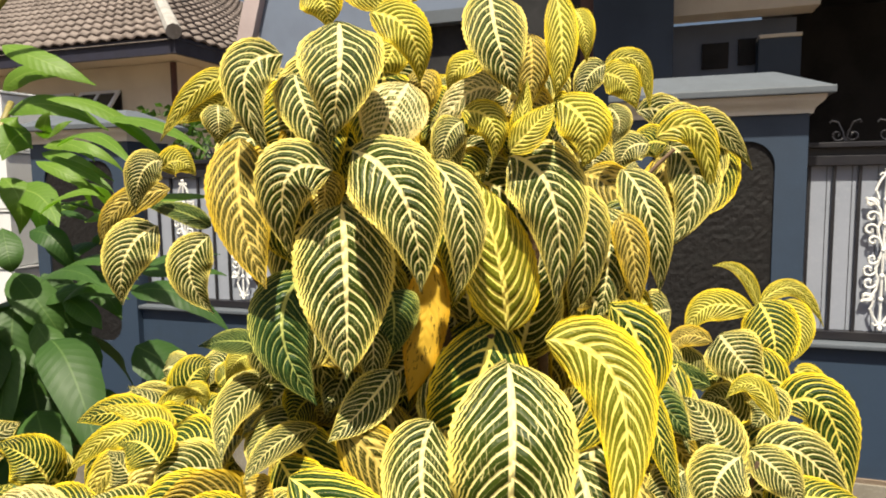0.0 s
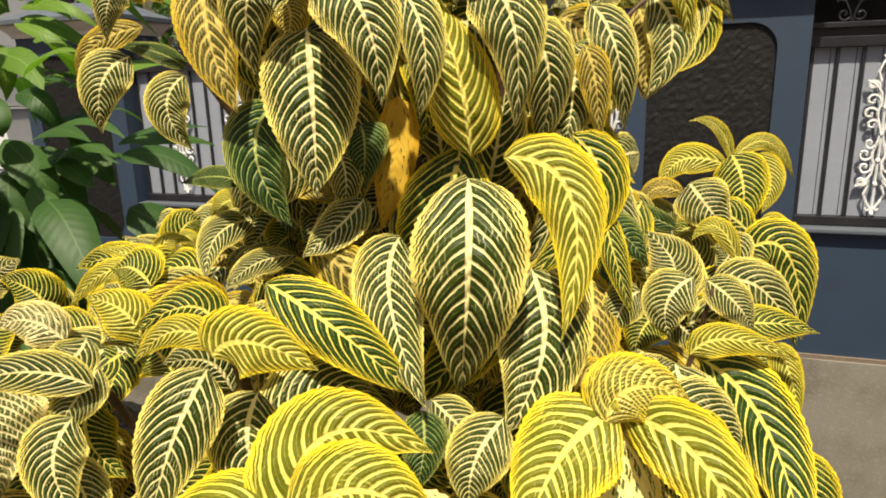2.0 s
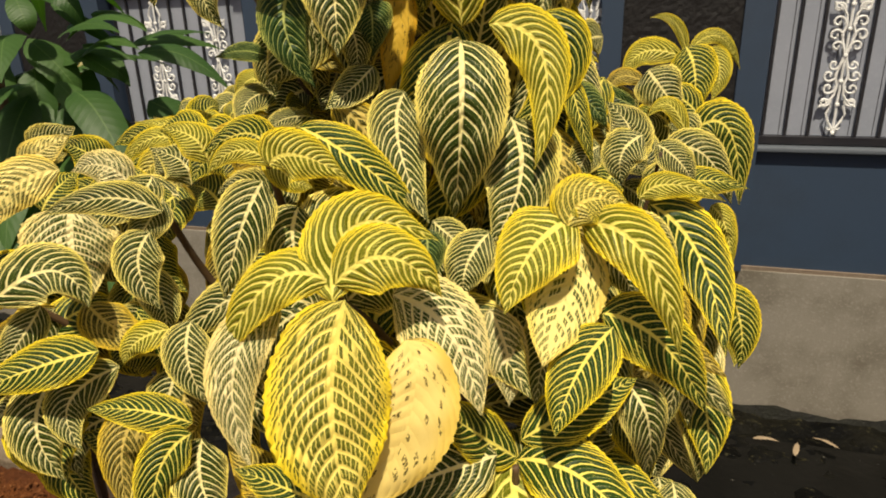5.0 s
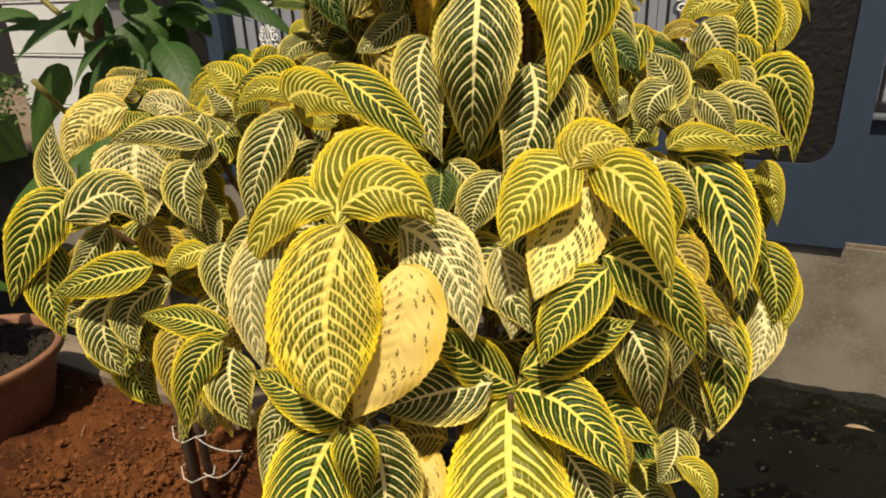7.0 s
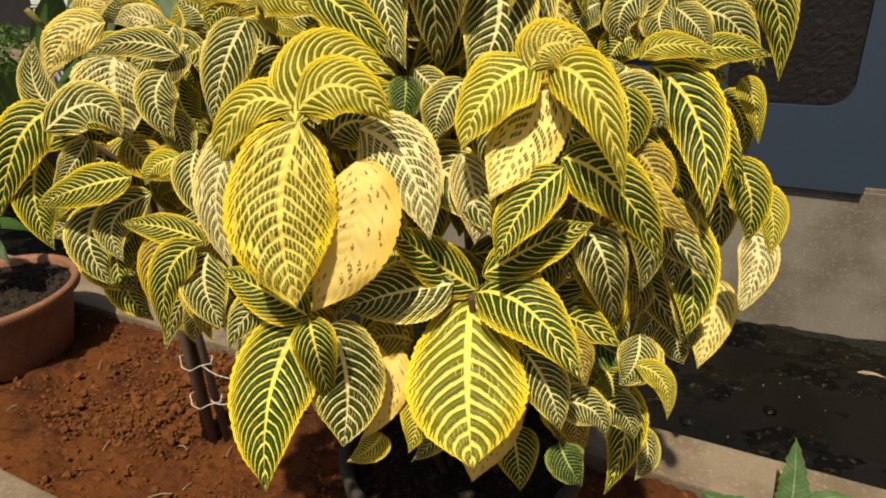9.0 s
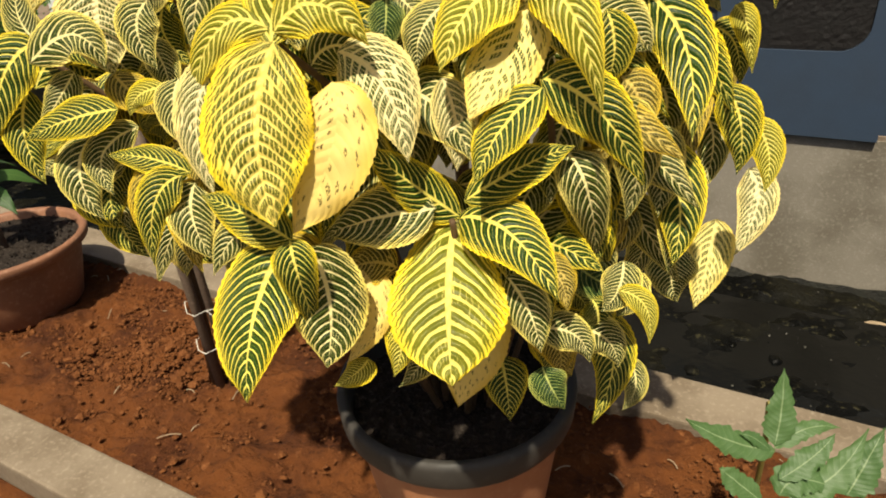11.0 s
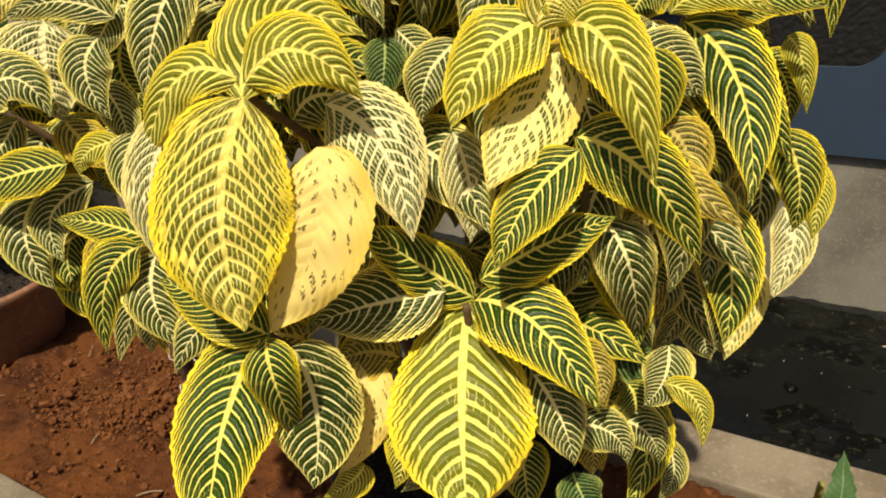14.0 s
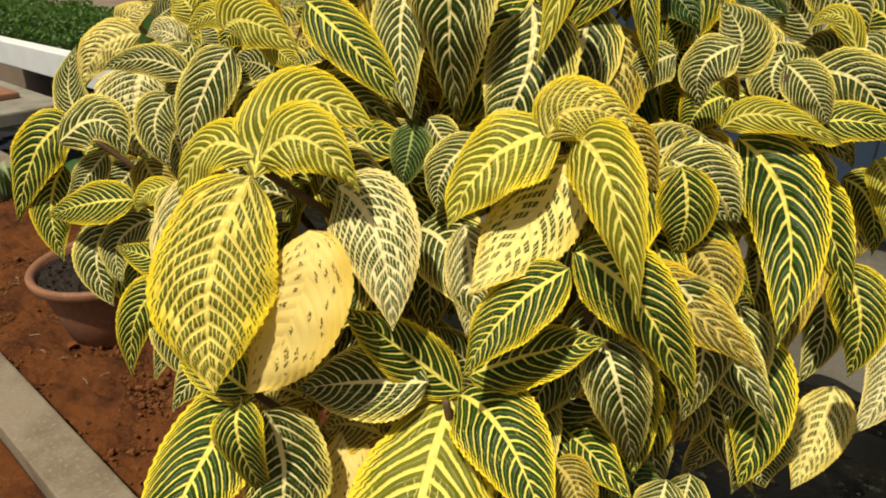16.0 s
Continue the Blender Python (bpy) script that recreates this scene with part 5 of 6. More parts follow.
leaf((0.078, 0.480, 0.506), (0.074, 0.459, 0.499), (0.048, 0.444, 0.480), 0.037, (0.45, -0.48, 0.75), Y)
leaf((0.111, 0.510, 0.564), (0.125, 0.489, 0.540), (0.119, 0.472, 0.497), 0.043, (0.39, -0.50, 0.78), Y)
leaf((0.169, 0.627, 0.571), (0.176, 0.573, 0.502), (0.173, 0.531, 0.420), 0.089, (0.31, -0.58, 0.75), B, -0.6)
leaf((0.156, 0.702, 0.368), (0.174, 0.680, 0.337), (0.186, 0.663, 0.282), 0.070, (0.20, -0.54, 0.82), Z)
leaf((0.269, 0.577, 0.482), (0.285, 0.563, 0.467), (0.303, 0.565, 0.434), 0.048, (0.20, -0.55, 0.81), D, 0)
leaf((0.231, 0.560, 0.615), (0.264, 0.546, 0.583), (0.281, 0.538, 0.536), 0.055, (0.22, -0.67, 0.71), C)
leaf((0.258, 0.721, 0.551), (0.298, 0.719, 0.530), (0.333, 0.738, 0.509), 0.055, (0.19, -0.66, 0.72), D)
leaf((0.264, 0.794, 0.412), (0.311, 0.777, 0.363), (0.299, 0.722, 0.269), 0.074, (0.08, -0.61, 0.79), Z, 0.5)
leaf((0.329, 0.795, 0.354), (0.349, 0.773, 0.322), (0.336, 0.754, 0.284), 0.039, (0.20, -0.58, 0.79), C)
leaf((0.339, 0.648, 0.569), (0.373, 0.646, 0.555), (0.383, 0.636, 0.510), 0.030, (0.17, -0.72, 0.67), Y, 0.4)
leaf((0.265, 0.659, 0.735), (0.299, 0.639, 0.695), (0.300, 0.685, 0.582), 0.059, (0.25, -0.72, 0.65), C, 0.4)
leaf((0.337, 0.837, 0.695), (0.376, 0.801, 0.625), (0.381, 0.765, 0.548), 0.072, (0.01, -0.81, 0.59), Z, 0.4)
leaf((0.379, 1.378, 0.324), (0.381, 1.318, 0.250), (0.370, 1.263, 0.156), 0.094, (0.01, -0.74, 0.67), Q)
leaf((0.332, 1.154, 0.369), (0.334, 1.113, 0.326), (0.353, 1.102, 0.271), 0.098, (0.08, -0.73, 0.68), C)
leaf((0.422, 1.463, 0.416), (0.454, 1.425, 0.350), (0.424, 1.356, 0.249), 0.086, (0.07, -0.82, 0.57), P)
leaf((0.421, 1.209, 0.609), (0.460, 1.192, 0.566), (0.467, 1.164, 0.496), 0.059, (-0.07, -0.85, 0.53), Y)
leaf((0.334, 0.686, 0.589), (0.337, 0.658, 0.565), (0.321, 0.643, 0.536), 0.050, (0.08, -0.74, 0.67), C)
leaf((0.248, 0.619, 0.606), (0.276, 0.613, 0.592), (0.290, 0.607, 0.551), 0.048, (0.33, -0.63, 0.70), G)
leaf((0.100, 0.534, 0.611), (0.074, 0.515, 0.624), (0.041, 0.499, 0.609), 0.055, (0.38, -0.61, 0.69), G)
leaf((0.360, 1.022, 0.682), (0.388, 0.997, 0.638), (0.381, 0.959, 0.568), 0.053, (0.04, -0.84, 0.54), C)
leaf((0.112, 0.550, 0.502), (0.125, 0.532, 0.482), (0.099, 0.507, 0.446), 0.045, (0.33, -0.53, 0.78), C)
leaf((0.246, 0.609, 0.511), (0.293, 0.622, 0.508), (0.316, 0.623, 0.469), 0.051, (0.21, -0.65, 0.73), C)
leaf((0.344, 0.829, 0.677), (0.372, 0.801, 0.610), (0.374, 0.775, 0.527), 0.064, (-0.07, -0.75, 0.66), C)
leaf((-0.382, 0.483, 0.867), (-0.408, 0.443, 0.834), (-0.440, 0.410, 0.742), 0.068, (0.70, -0.48, 0.53), Z)
leaf((-0.419, 0.474, 0.807), (-0.412, 0.443, 0.758), (-0.391, 0.435, 0.691), 0.057, (0.73, -0.43, 0.53), Z, 0.4)
leaf((-0.423, 0.520, 0.857), (-0.446, 0.511, 0.892), (-0.463, 0.541, 0.948), 0.044, (0.67, -0.58, 0.46), C)
leaf((-0.367, 0.458, 0.849), (-0.309, 0.489, 0.880), (-0.278, 0.497, 0.838), 0.065, (0.69, -0.53, 0.50), C)
leaf((-0.353, 0.571, 0.922), (-0.338, 0.546, 0.877), (-0.323, 0.537, 0.816), 0.098, (0.71, -0.55, 0.45), P)
leaf((-0.222, 0.564, 0.927), (-0.267, 0.539, 0.947), (-0.333, 0.513, 0.931), 0.038, (0.72, -0.56, 0.41), C)
leaf((-0.376, 0.589, 0.962), (-0.415, 0.550, 0.945), (-0.439, 0.528, 0.894), 0.056, (0.72, -0.57, 0.41), Q)
leaf((-0.424, 0.579, 0.964), (-0.397, 0.589, 0.983), (-0.378, 0.617, 0.997), 0.037, (0.74, -0.56, 0.38), Q)
leaf((-0.295, 0.606, 0.944), (-0.318, 0.594, 0.968), (-0.357, 0.586, 0.961), 0.043, (0.69, -0.61, 0.39), P)
leaf((-0.218, 0.537, 0.913), (-0.218, 0.511, 0.884), (-0.200, 0.511, 0.838), 0.050, (0.62, -0.62, 0.48), C)
leaf((-0.074, 0.533, 0.975), (-0.083, 0.499, 0.935), (-0.094, 0.476, 0.874), 0.054, (0.60, -0.66, 0.46), C)
leaf((-0.133, 0.536, 0.990), (-0.143, 0.531, 1.015), (-0.177, 0.531, 1.023), 0.038, (0.56, -0.74, 0.37), Y)
leaf((-0.078, 0.553, 0.996), (-0.093, 0.545, 1.018), (-0.134, 0.528, 1.000), 0.038, (0.60, -0.70, 0.38), Z)
leaf((-0.066, 0.543, 0.989), (-0.094, 0.527, 1.005), (-0.122, 0.514, 0.982), 0.025, (0.64, -0.69, 0.34), Y)
leaf((-0.055, 0.516, 0.994), (-0.033, 0.529, 1.002), (0.008, 0.549, 0.977), 0.051, (0.62, -0.69, 0.37), Y)
leaf((-0.084, 0.630, 1.011), (-0.013, 0.624, 0.975), (0.046, 0.644, 0.913), 0.055, (0.41, -0.82, 0.40), Z)
leaf((0.013, 0.702, 1.040), (0.015, 0.667, 0.990), (0.059, 0.632, 0.910), 0.064, (0.36, -0.84, 0.41), C)
leaf((0.128, 0.728, 1.010), (0.145, 0.695, 0.947), (0.118, 0.663, 0.880), 0.087, (0.32, -0.84, 0.44), C)
leaf((-0.060, 0.571, 0.940), (-0.056, 0.545, 0.907), (-0.038, 0.545, 0.862), 0.060, (0.57, -0.67, 0.47), C)
leaf((0.048, 0.648, 0.900), (0.056, 0.630, 0.876), (0.050, 0.621, 0.836), 0.042, (0.41, -0.75, 0.51), D)
leaf((0.052, 0.664, 0.903), (0.080, 0.657, 0.884), (0.099, 0.667, 0.858), 0.039, (0.26, -0.81, 0.53), C)
leaf((0.117, 0.667, 0.893), (0.099, 0.635, 0.866), (0.097, 0.627, 0.826), 0.055, (0.21, -0.83, 0.52), C)
leaf((0.123, 0.635, 0.816), (0.148, 0.615, 0.770), (0.152, 0.603, 0.717), 0.052, (0.29, -0.76, 0.58), P)
leaf((-0.159, 0.505, 0.832), (-0.152, 0.481, 0.800), (-0.135, 0.480, 0.752), 0.048, (0.50, -0.64, 0.59), C)
leaf((-0.279, 0.497, 0.786), (-0.327, 0.460, 0.780), (-0.390, 0.429, 0.756), 0.054, (0.70, -0.49, 0.52), Z, 0.2)
leaf((-0.354, 0.492, 0.739), (-0.353, 0.461, 0.695), (-0.327, 0.459, 0.637), 0.062, (0.61, -0.42, 0.67), C)
leaf((-0.274, 0.515, 0.758), (-0.323, 0.483, 0.722), (-0.298, 0.466, 0.676), 0.054, (0.59, -0.46, 0.66), C)
leaf((-0.173, 0.496, 0.713), (-0.216, 0.474, 0.736), (-0.273, 0.459, 0.737), 0.043, (0.64, -0.45, 0.62), Z)
leaf((-0.189, 0.507, 0.818), (-0.210, 0.483, 0.814), (-0.227, 0.475, 0.789), 0.032, (0.68, -0.51, 0.53), Y)
leaf((-0.353, 0.504, 0.829), (-0.360, 0.475, 0.800), (-0.391, 0.455, 0.762), 0.039, (0.70, -0.52, 0.50), C)
leaf((-0.247, 0.588, 0.961), (-0.256, 0.565, 0.944), (-0.303, 0.556, 0.945), 0.042, (0.69, -0.61, 0.39), C)
leaf((-0.234, 0.583, 0.935), (-0.239, 0.559, 0.915), (-0.260, 0.545, 0.880), 0.042, (0.64, -0.65, 0.41), C)
leaf((-0.325, 0.538, 0.820), (-0.287, 0.533, 0.795), (-0.252, 0.550, 0.769), 0.052, (0.69, -0.47, 0.55), G)
leaf((-0.253, 0.545, 0.864), (-0.219, 0.536, 0.834), (-0.218, 0.530, 0.791), 0.042, (0.54, -0.64, 0.55), C)
leaf((-0.106, 0.599, 0.994), (-0.078, 0.587, 0.967), (-0.058, 0.602, 0.952), 0.033, (0.47, -0.79, 0.40), Y)
leaf((0.169, 0.874, 0.996), (0.196, 0.881, 1.010), (0.226, 0.891, 0.974), 0.053, (0.12, -0.93, 0.35), D)
leaf((0.220, 0.855, 0.956), (0.204, 0.831, 0.945), (0.193, 0.822, 0.910), 0.045, (0.22, -0.89, 0.40), C)
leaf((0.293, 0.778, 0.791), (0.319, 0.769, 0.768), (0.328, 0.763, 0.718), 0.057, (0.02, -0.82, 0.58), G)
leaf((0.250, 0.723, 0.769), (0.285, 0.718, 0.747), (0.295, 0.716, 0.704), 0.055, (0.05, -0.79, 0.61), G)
leaf((0.352, 1.093, 0.790), (0.389, 1.087, 0.768), (0.406, 1.078, 0.706), 0.056, (-0.10, -0.86, 0.50), Z)
leaf((0.259, 0.846, 0.882), (0.276, 0.820, 0.841), (0.292, 0.811, 0.780), 0.077, (0.36, -0.78, 0.51), C)
leaf((0.332, 0.828, 0.718), (0.349, 0.801, 0.673), (0.354, 0.779, 0.608), 0.062, (0.20, -0.73, 0.65), C)
leaf((0.247, 0.703, 0.708), (0.285, 0.690, 0.657), (0.306, 0.675, 0.579), 0.069, (0.30, -0.59, 0.75), Z)
leaf((-0.178, 0.768, 1.240), (-0.188, 0.756, 1.256), (-0.220, 0.756, 1.262), 0.034, (0.57, -0.79, 0.23), G)
leaf((-0.354, 0.775, 0.949), (-0.368, 0.779, 0.978), (-0.414, 0.766, 0.989), 0.028, (0.63, -0.63, 0.46), Y)
leaf((-0.341, 0.770, 0.951), (-0.342, 0.766, 0.981), (-0.390, 0.763, 0.989), 0.043, (0.64, -0.65, 0.41), Y)
leaf((-0.382, 0.817, 0.937), (-0.361, 0.827, 0.986), (-0.346, 0.862, 0.977), 0.025, (0.55, -0.68, 0.48), Y)
leaf((-0.382, 0.873, 0.981), (-0.357, 0.870, 0.980), (-0.356, 0.874, 0.953), 0.022, (0.63, -0.66, 0.41), Y)
leaf((-0.327, 0.754, 0.958), (-0.365, 0.734, 0.973), (-0.414, 0.716, 0.928), 0.031, (0.65, -0.59, 0.48), Y)
leaf((-0.332, 0.750, 0.951), (-0.362, 0.726, 0.940), (-0.390, 0.714, 0.892), 0.040, (0.57, -0.65, 0.50), V)
leaf((-0.270, 0.756, 0.971), (-0.286, 0.723, 0.954), (-0.325, 0.708, 0.908), 0.077, (0.55, -0.66, 0.52), Q)
leaf((-0.210, 0.823, 1.023), (-0.207, 0.737, 1.026), (-0.173, 0.664, 0.997), 0.040, (0.50, -0.75, 0.43), C)
leaf((-0.124, 0.748, 1.003), (-0.129, 0.683, 1.011), (-0.124, 0.627, 1.001), 0.028, (0.56, -0.67, 0.49), C)
leaf((-0.046, 0.758, 1.064), (-0.056, 0.716, 1.043), (-0.072, 0.673, 1.023), 0.042, (0.39, -0.80, 0.46), C)
leaf((-0.250, 0.851, 1.035), (-0.270, 0.834, 1.039), (-0.288, 0.830, 1.011), 0.034, (0.56, -0.71, 0.43), Y)
leaf((-0.171, 0.827, 1.030), (-0.192, 0.805, 1.017), (-0.222, 0.797, 0.984), 0.060, (0.49, -0.76, 0.42), C)
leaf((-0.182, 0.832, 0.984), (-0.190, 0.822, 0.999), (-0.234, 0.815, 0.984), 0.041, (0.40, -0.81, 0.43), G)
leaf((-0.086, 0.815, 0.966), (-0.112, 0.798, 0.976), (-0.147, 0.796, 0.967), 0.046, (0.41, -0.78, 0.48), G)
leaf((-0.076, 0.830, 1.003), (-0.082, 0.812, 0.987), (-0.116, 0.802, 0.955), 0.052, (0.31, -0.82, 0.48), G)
leaf((-0.160, 0.862, 1.043), (-0.145, 0.850, 1.018), (-0.158, 0.846, 0.984), 0.041, (0.42, -0.78, 0.46), Y)
leaf((-0.056, 0.776, 1.135), (-0.047, 0.766, 1.115), (-0.054, 0.770, 1.070), 0.049, (0.29, -0.83, 0.48), D)
leaf((0.099, 0.868, 1.114), (0.122, 0.866, 1.127), (0.144, 0.881, 1.102), 0.041, (0.08, -0.91, 0.41), G)
leaf((-0.091, 0.762, 1.114), (-0.067, 0.758, 1.094), (-0.074, 0.759, 1.037), 0.044, (0.38, -0.79, 0.48), C)
leaf((0.082, 0.705, 0.878), (0.067, 0.684, 0.875), (0.047, 0.677, 0.853), 0.035, (0.40, -0.78, 0.48), C)


# inner leaves, deeper in the crown: the foremost as parts, the rest as one dense mass
rr = random.Random(21)
shown = list(LEAVES)
INNER = (C, D, Z, G, P)
mass_v, mass_f, mass_t, mass_m = [], [], [], []


def mass_leaf(b, m, t, wide, face, slot, seed):
    """One more blade for the mass of inner leaves."""
    one = blade(b - PO, m - PO, t - PO, wide, face, 0.22, 14, 6, 0.3, seed)
    lay = one.loops.layers.uv["blade"]
    one.verts.index_update()
    n = len(mass_v)
    mass_v.extend(tuple(v.co) for v in one.verts)
    for fc in one.faces:
        mass_f.append([n + v.index for v in fc.verts])
        mass_t.extend(tuple(l[lay].uv) for l in fc.loops)
        mass_m.append(slot)
    one.free()


made = 0
for i in range(960):
    b, m, t, w, f = shown[rr.randrange(len(shown))]
    near = i % 2 == 0
    c = Vector(m)
    inward = (c - Vector((0.32, 0.05, 1.10))).normalized()
    push = inward * (rr.uniform(0.075, 0.15) if near else rr.uniform(0.09, 0.25)) + Vector((rr.uniform(-0.05, 0.05), rr.uniform(0.0, 0.02), rr.uniform(-0.07, 0.02)))
    ax = Euler((rr.uniform(-0.25, 0.25), rr.uniform(-0.7, 0.7), rr.uniform(-0.35, 0.35))).to_matrix()
    q = [c + push + ax @ (Vector(p) - c) for p in (b, m, t)]
    if (q[2].y < 0.62 and q[2].z < 0.52) or (q[1].x < -0.20 and q[1].z > 1.0) or q[2].z < 0.35 or q[0].z > 1.40 or q[1].z > 1.34 or q[1].y > 1.32 or q[1].x < -0.48 or q[1].x > (0.37 if q[1].z > 0.6 else 0.33):
        continue
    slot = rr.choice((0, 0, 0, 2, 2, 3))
    wide = min(max(w, 0.055), 0.085)
    face = tuple(ax @ Vector(f))
    if near and made < 95:
        leaf(tuple(q[0]), tuple(q[1]), tuple(q[2]), wide, face, INNER[slot])
        made += 1
    else:
        mass_leaf(*q, wide, face, slot, i)
# dark leaf kinds packed round the middle stems to colour in the interior shade
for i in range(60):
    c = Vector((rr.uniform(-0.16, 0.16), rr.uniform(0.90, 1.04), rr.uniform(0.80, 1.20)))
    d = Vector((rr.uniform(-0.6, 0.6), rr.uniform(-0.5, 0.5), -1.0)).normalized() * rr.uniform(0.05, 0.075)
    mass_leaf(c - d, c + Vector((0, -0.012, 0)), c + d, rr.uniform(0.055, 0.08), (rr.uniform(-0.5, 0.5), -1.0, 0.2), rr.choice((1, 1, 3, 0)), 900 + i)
me = bpy.data.meshes.new("inner_leaves")
me.from_pydata(mass_v, [], mass_f)
me.uv_layers.new(name="blade").data.foreach_set("uv", [c for t in mass_t for c in t])
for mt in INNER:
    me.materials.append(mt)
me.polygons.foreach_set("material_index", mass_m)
me.polygons.foreach_set("use_smooth", [True] * len(mass_f))
inner = new("inner_leaves", me)
inner.parent = plant
tagged(inner, "dense shaded leaves inside the crown", kind="stuff")


# ---- the green tree beside it ----
tree = empty("young_tree", (-0.88, 0.95, SOIL_Z), label="young green tree tied to a stake in red soil", category="tree")
part("trunk", tube([(0.0, 0, 0), (0.005, 0.02, 0.5), (-0.03, 0.03, 1.1), (0.02, 0.03, 1.75)], [0.018, 0.015, 0.012, 0.006], 9), BARK, tree, smooth=True)
rr = random.Random(8)
for k in range(9):
    z = 0.85 + k * 0.11
    a = k * 2.4
    tip = Vector((0.18 * math.cos(a), 0.16 * math.sin(a), z + 0.12))
    part("twig", tube(bend((-0.02, 0.03, z - 0.05), (0.08 * math.cos(a), 0.08 * math.sin(a), z), tip), [0.006] * 9, 6), STEM_G, tree, smooth=True)


def tree_leaf(p, direction, length, width, droop):
    d = Vector(direction).normalized()
    m = Vector(p) + d * length * 0.5 + Vector((0, 0, 0.04 * length))
    t = Vector(p) + d * length + Vector((0, 0, -droop * length))
    f = Vector((0.2, -0.4, 0.9)) if abs(d.z) < 0.6 else Vector((0.4, -0.9, 0.25))
    bm = blade(p, m, t, width, f, 0.25, 14, 6, 0.4, rr.randrange(9999), 0.5)
    part("leaf", bm, LIT_YOUNG_LEAF if m.z > 1.44 else TREE_LEAF, tree)


def set_leaf(b, m, t, width, face):
    part("leaf", blade(b, m, t, width, face, 0.22, 14, 6, 0.4, rr.randrange(9999), 0.5), LIT_YOUNG_LEAF if m[2] > 1.44 else TREE_LEAF, tree)


set_leaf((0.039, 0.077, 1.710), (0.136, 0.074, 1.675), (0.197, 0.109, 1.640), 0.040, (0.74, -0.66, 0.34))
set_leaf((-0.011, 0.111, 1.644), (0.071, 0.108, 1.671), (0.159, 0.127, 1.658), 0.038, (0.75, -0.65, 0.35))
set_leaf((0.015, 0.097, 1.603), (0.114, 0.098, 1.612), (0.174, 0.152, 1.571), 0.042, (0.74, -0.66, 0.39))
set_leaf((0.108, 0.083, 1.556), (0.134, 0.062, 1.576), (0.161, 0.050, 1.594), 0.027, (0.75, -0.66, 0.42))
set_leaf((0.141, 0.059, 1.553), (0.184, 0.043, 1.568), (0.190, 0.064, 1.580), 0.012, (0.74, -0.67, 0.42))
set_leaf((0.014, 0.087, 1.593), (0.060, 0.070, 1.586), (0.044, 0.102, 1.574), 0.023, (0.77, -0.63, 0.41))
set_leaf((0.036, 0.119, 1.570), (0.037, 0.086, 1.559), (0.039, 0.061, 1.521), 0.057, (0.77, -0.63, 0.44))
set_leaf((0.146, 0.053, 1.544), (0.214, 0.043, 1.539), (0.259, 0.035, 1.514), 0.022, (0.73, -0.68, 0.44))
set_leaf((0.142, 0.051, 1.540), (0.231, 0.048, 1.536), (0.274, 0.076, 1.499), 0.022, (0.72, -0.69, 0.45))
set_leaf((0.055, 0.122, 1.536), (0.135, 0.115, 1.519), (0.174, 0.157, 1.485), 0.026, (0.73, -0.68, 0.46))
set_leaf((0.121, 0.053, 1.518), (0.198, 0.043, 1.494), (0.229, 0.081, 1.458), 0.021, (0.74, -0.68, 0.48))
set_leaf((0.131, 0.065, 1.527), (0.217, 0.058, 1.498), (0.263, 0.064, 1.467), 0.019, (0.72, -0.69, 0.48))
set_leaf((0.026, 0.088, 1.474), (0.098, 0.078, 1.459), (0.154, 0.056, 1.410), 0.051, (0.76, -0.65, 0.51))
set_leaf((0.134, 0.022, 1.408), (0.198, 0.010, 1.396), (0.205, 0.035, 1.341), 0.038, (0.75, -0.66, 0.57))
set_leaf((0.126, 0.048, 1.392), (0.212, 0.039, 1.350), (0.271, 0.042, 1.307), 0.026, (0.73, -0.68, 0.61))
set_leaf((0.046, 0.059, 1.334), (0.118, 0.045, 1.283), (0.141, 0.062, 1.224), 0.068, (0.75, -0.64, 0.65))
set_leaf((0.196, 0.020, 1.308), (0.254, 0.005, 1.287), (0.287, -0.000, 1.265), 0.034, (0.72, -0.67, 0.67))
set_leaf((0.066, 0.039, 1.282), (0.090, 0.009, 1.216), (0.096, 0.003, 1.145), 0.063, (0.77, -0.60, 0.70))
set_leaf((0.129, 0.024, 1.260), (0.189, 0.007, 1.214), (0.226, 0.020, 1.150), 0.048, (0.74, -0.64, 0.72))
set_leaf((0.082, 0.116, 1.228), (0.145, 0.100, 1.186), (0.162, 0.092, 1.141), 0.053, (0.71, -0.66, 0.72))
set_leaf((0.079, 0.048, 1.167), (0.120, 0.024, 1.112), (0.160, -0.000, 1.052), 0.077, (0.74, -0.61, 0.78))
set_leaf((0.156, 0.037, 1.204), (0.207, 0.018, 1.167), (0.222, 0.030, 1.101), 0.052, (0.72, -0.65, 0.76))
set_leaf((0.092, -0.015, 1.133), (0.137, -0.034, 1.108), (0.142, -0.006, 1.043), 0.043, (0.75, -0.59, 0.80))
set_leaf((0.080, 0.095, 1.093), (0.120, 0.074, 1.065), (0.152, 0.048, 1.040), 0.048, (0.71, -0.63, 0.81))
set_leaf((0.073, 0.130, 1.434), (0.126, 0.115, 1.429), (0.160, 0.115, 1.417), 0.013, (0.73, -0.68, 0.53))
set_leaf((0.002, 0.088, 1.494), (0.057, 0.071, 1.455), (0.039, 0.081, 1.398), 0.047, (0.77, -0.63, 0.51))
set_leaf((0.066, 0.030, 1.412), (0.103, 0.007, 1.370), (0.098, 0.017, 1.341), 0.044, (0.78, -0.62, 0.58))
set_leaf((-0.189, 0.122, 1.312), (-0.162, 0.078, 1.266), (-0.175, 0.082, 1.224), 0.028, (0.80, -0.60, 0.53))
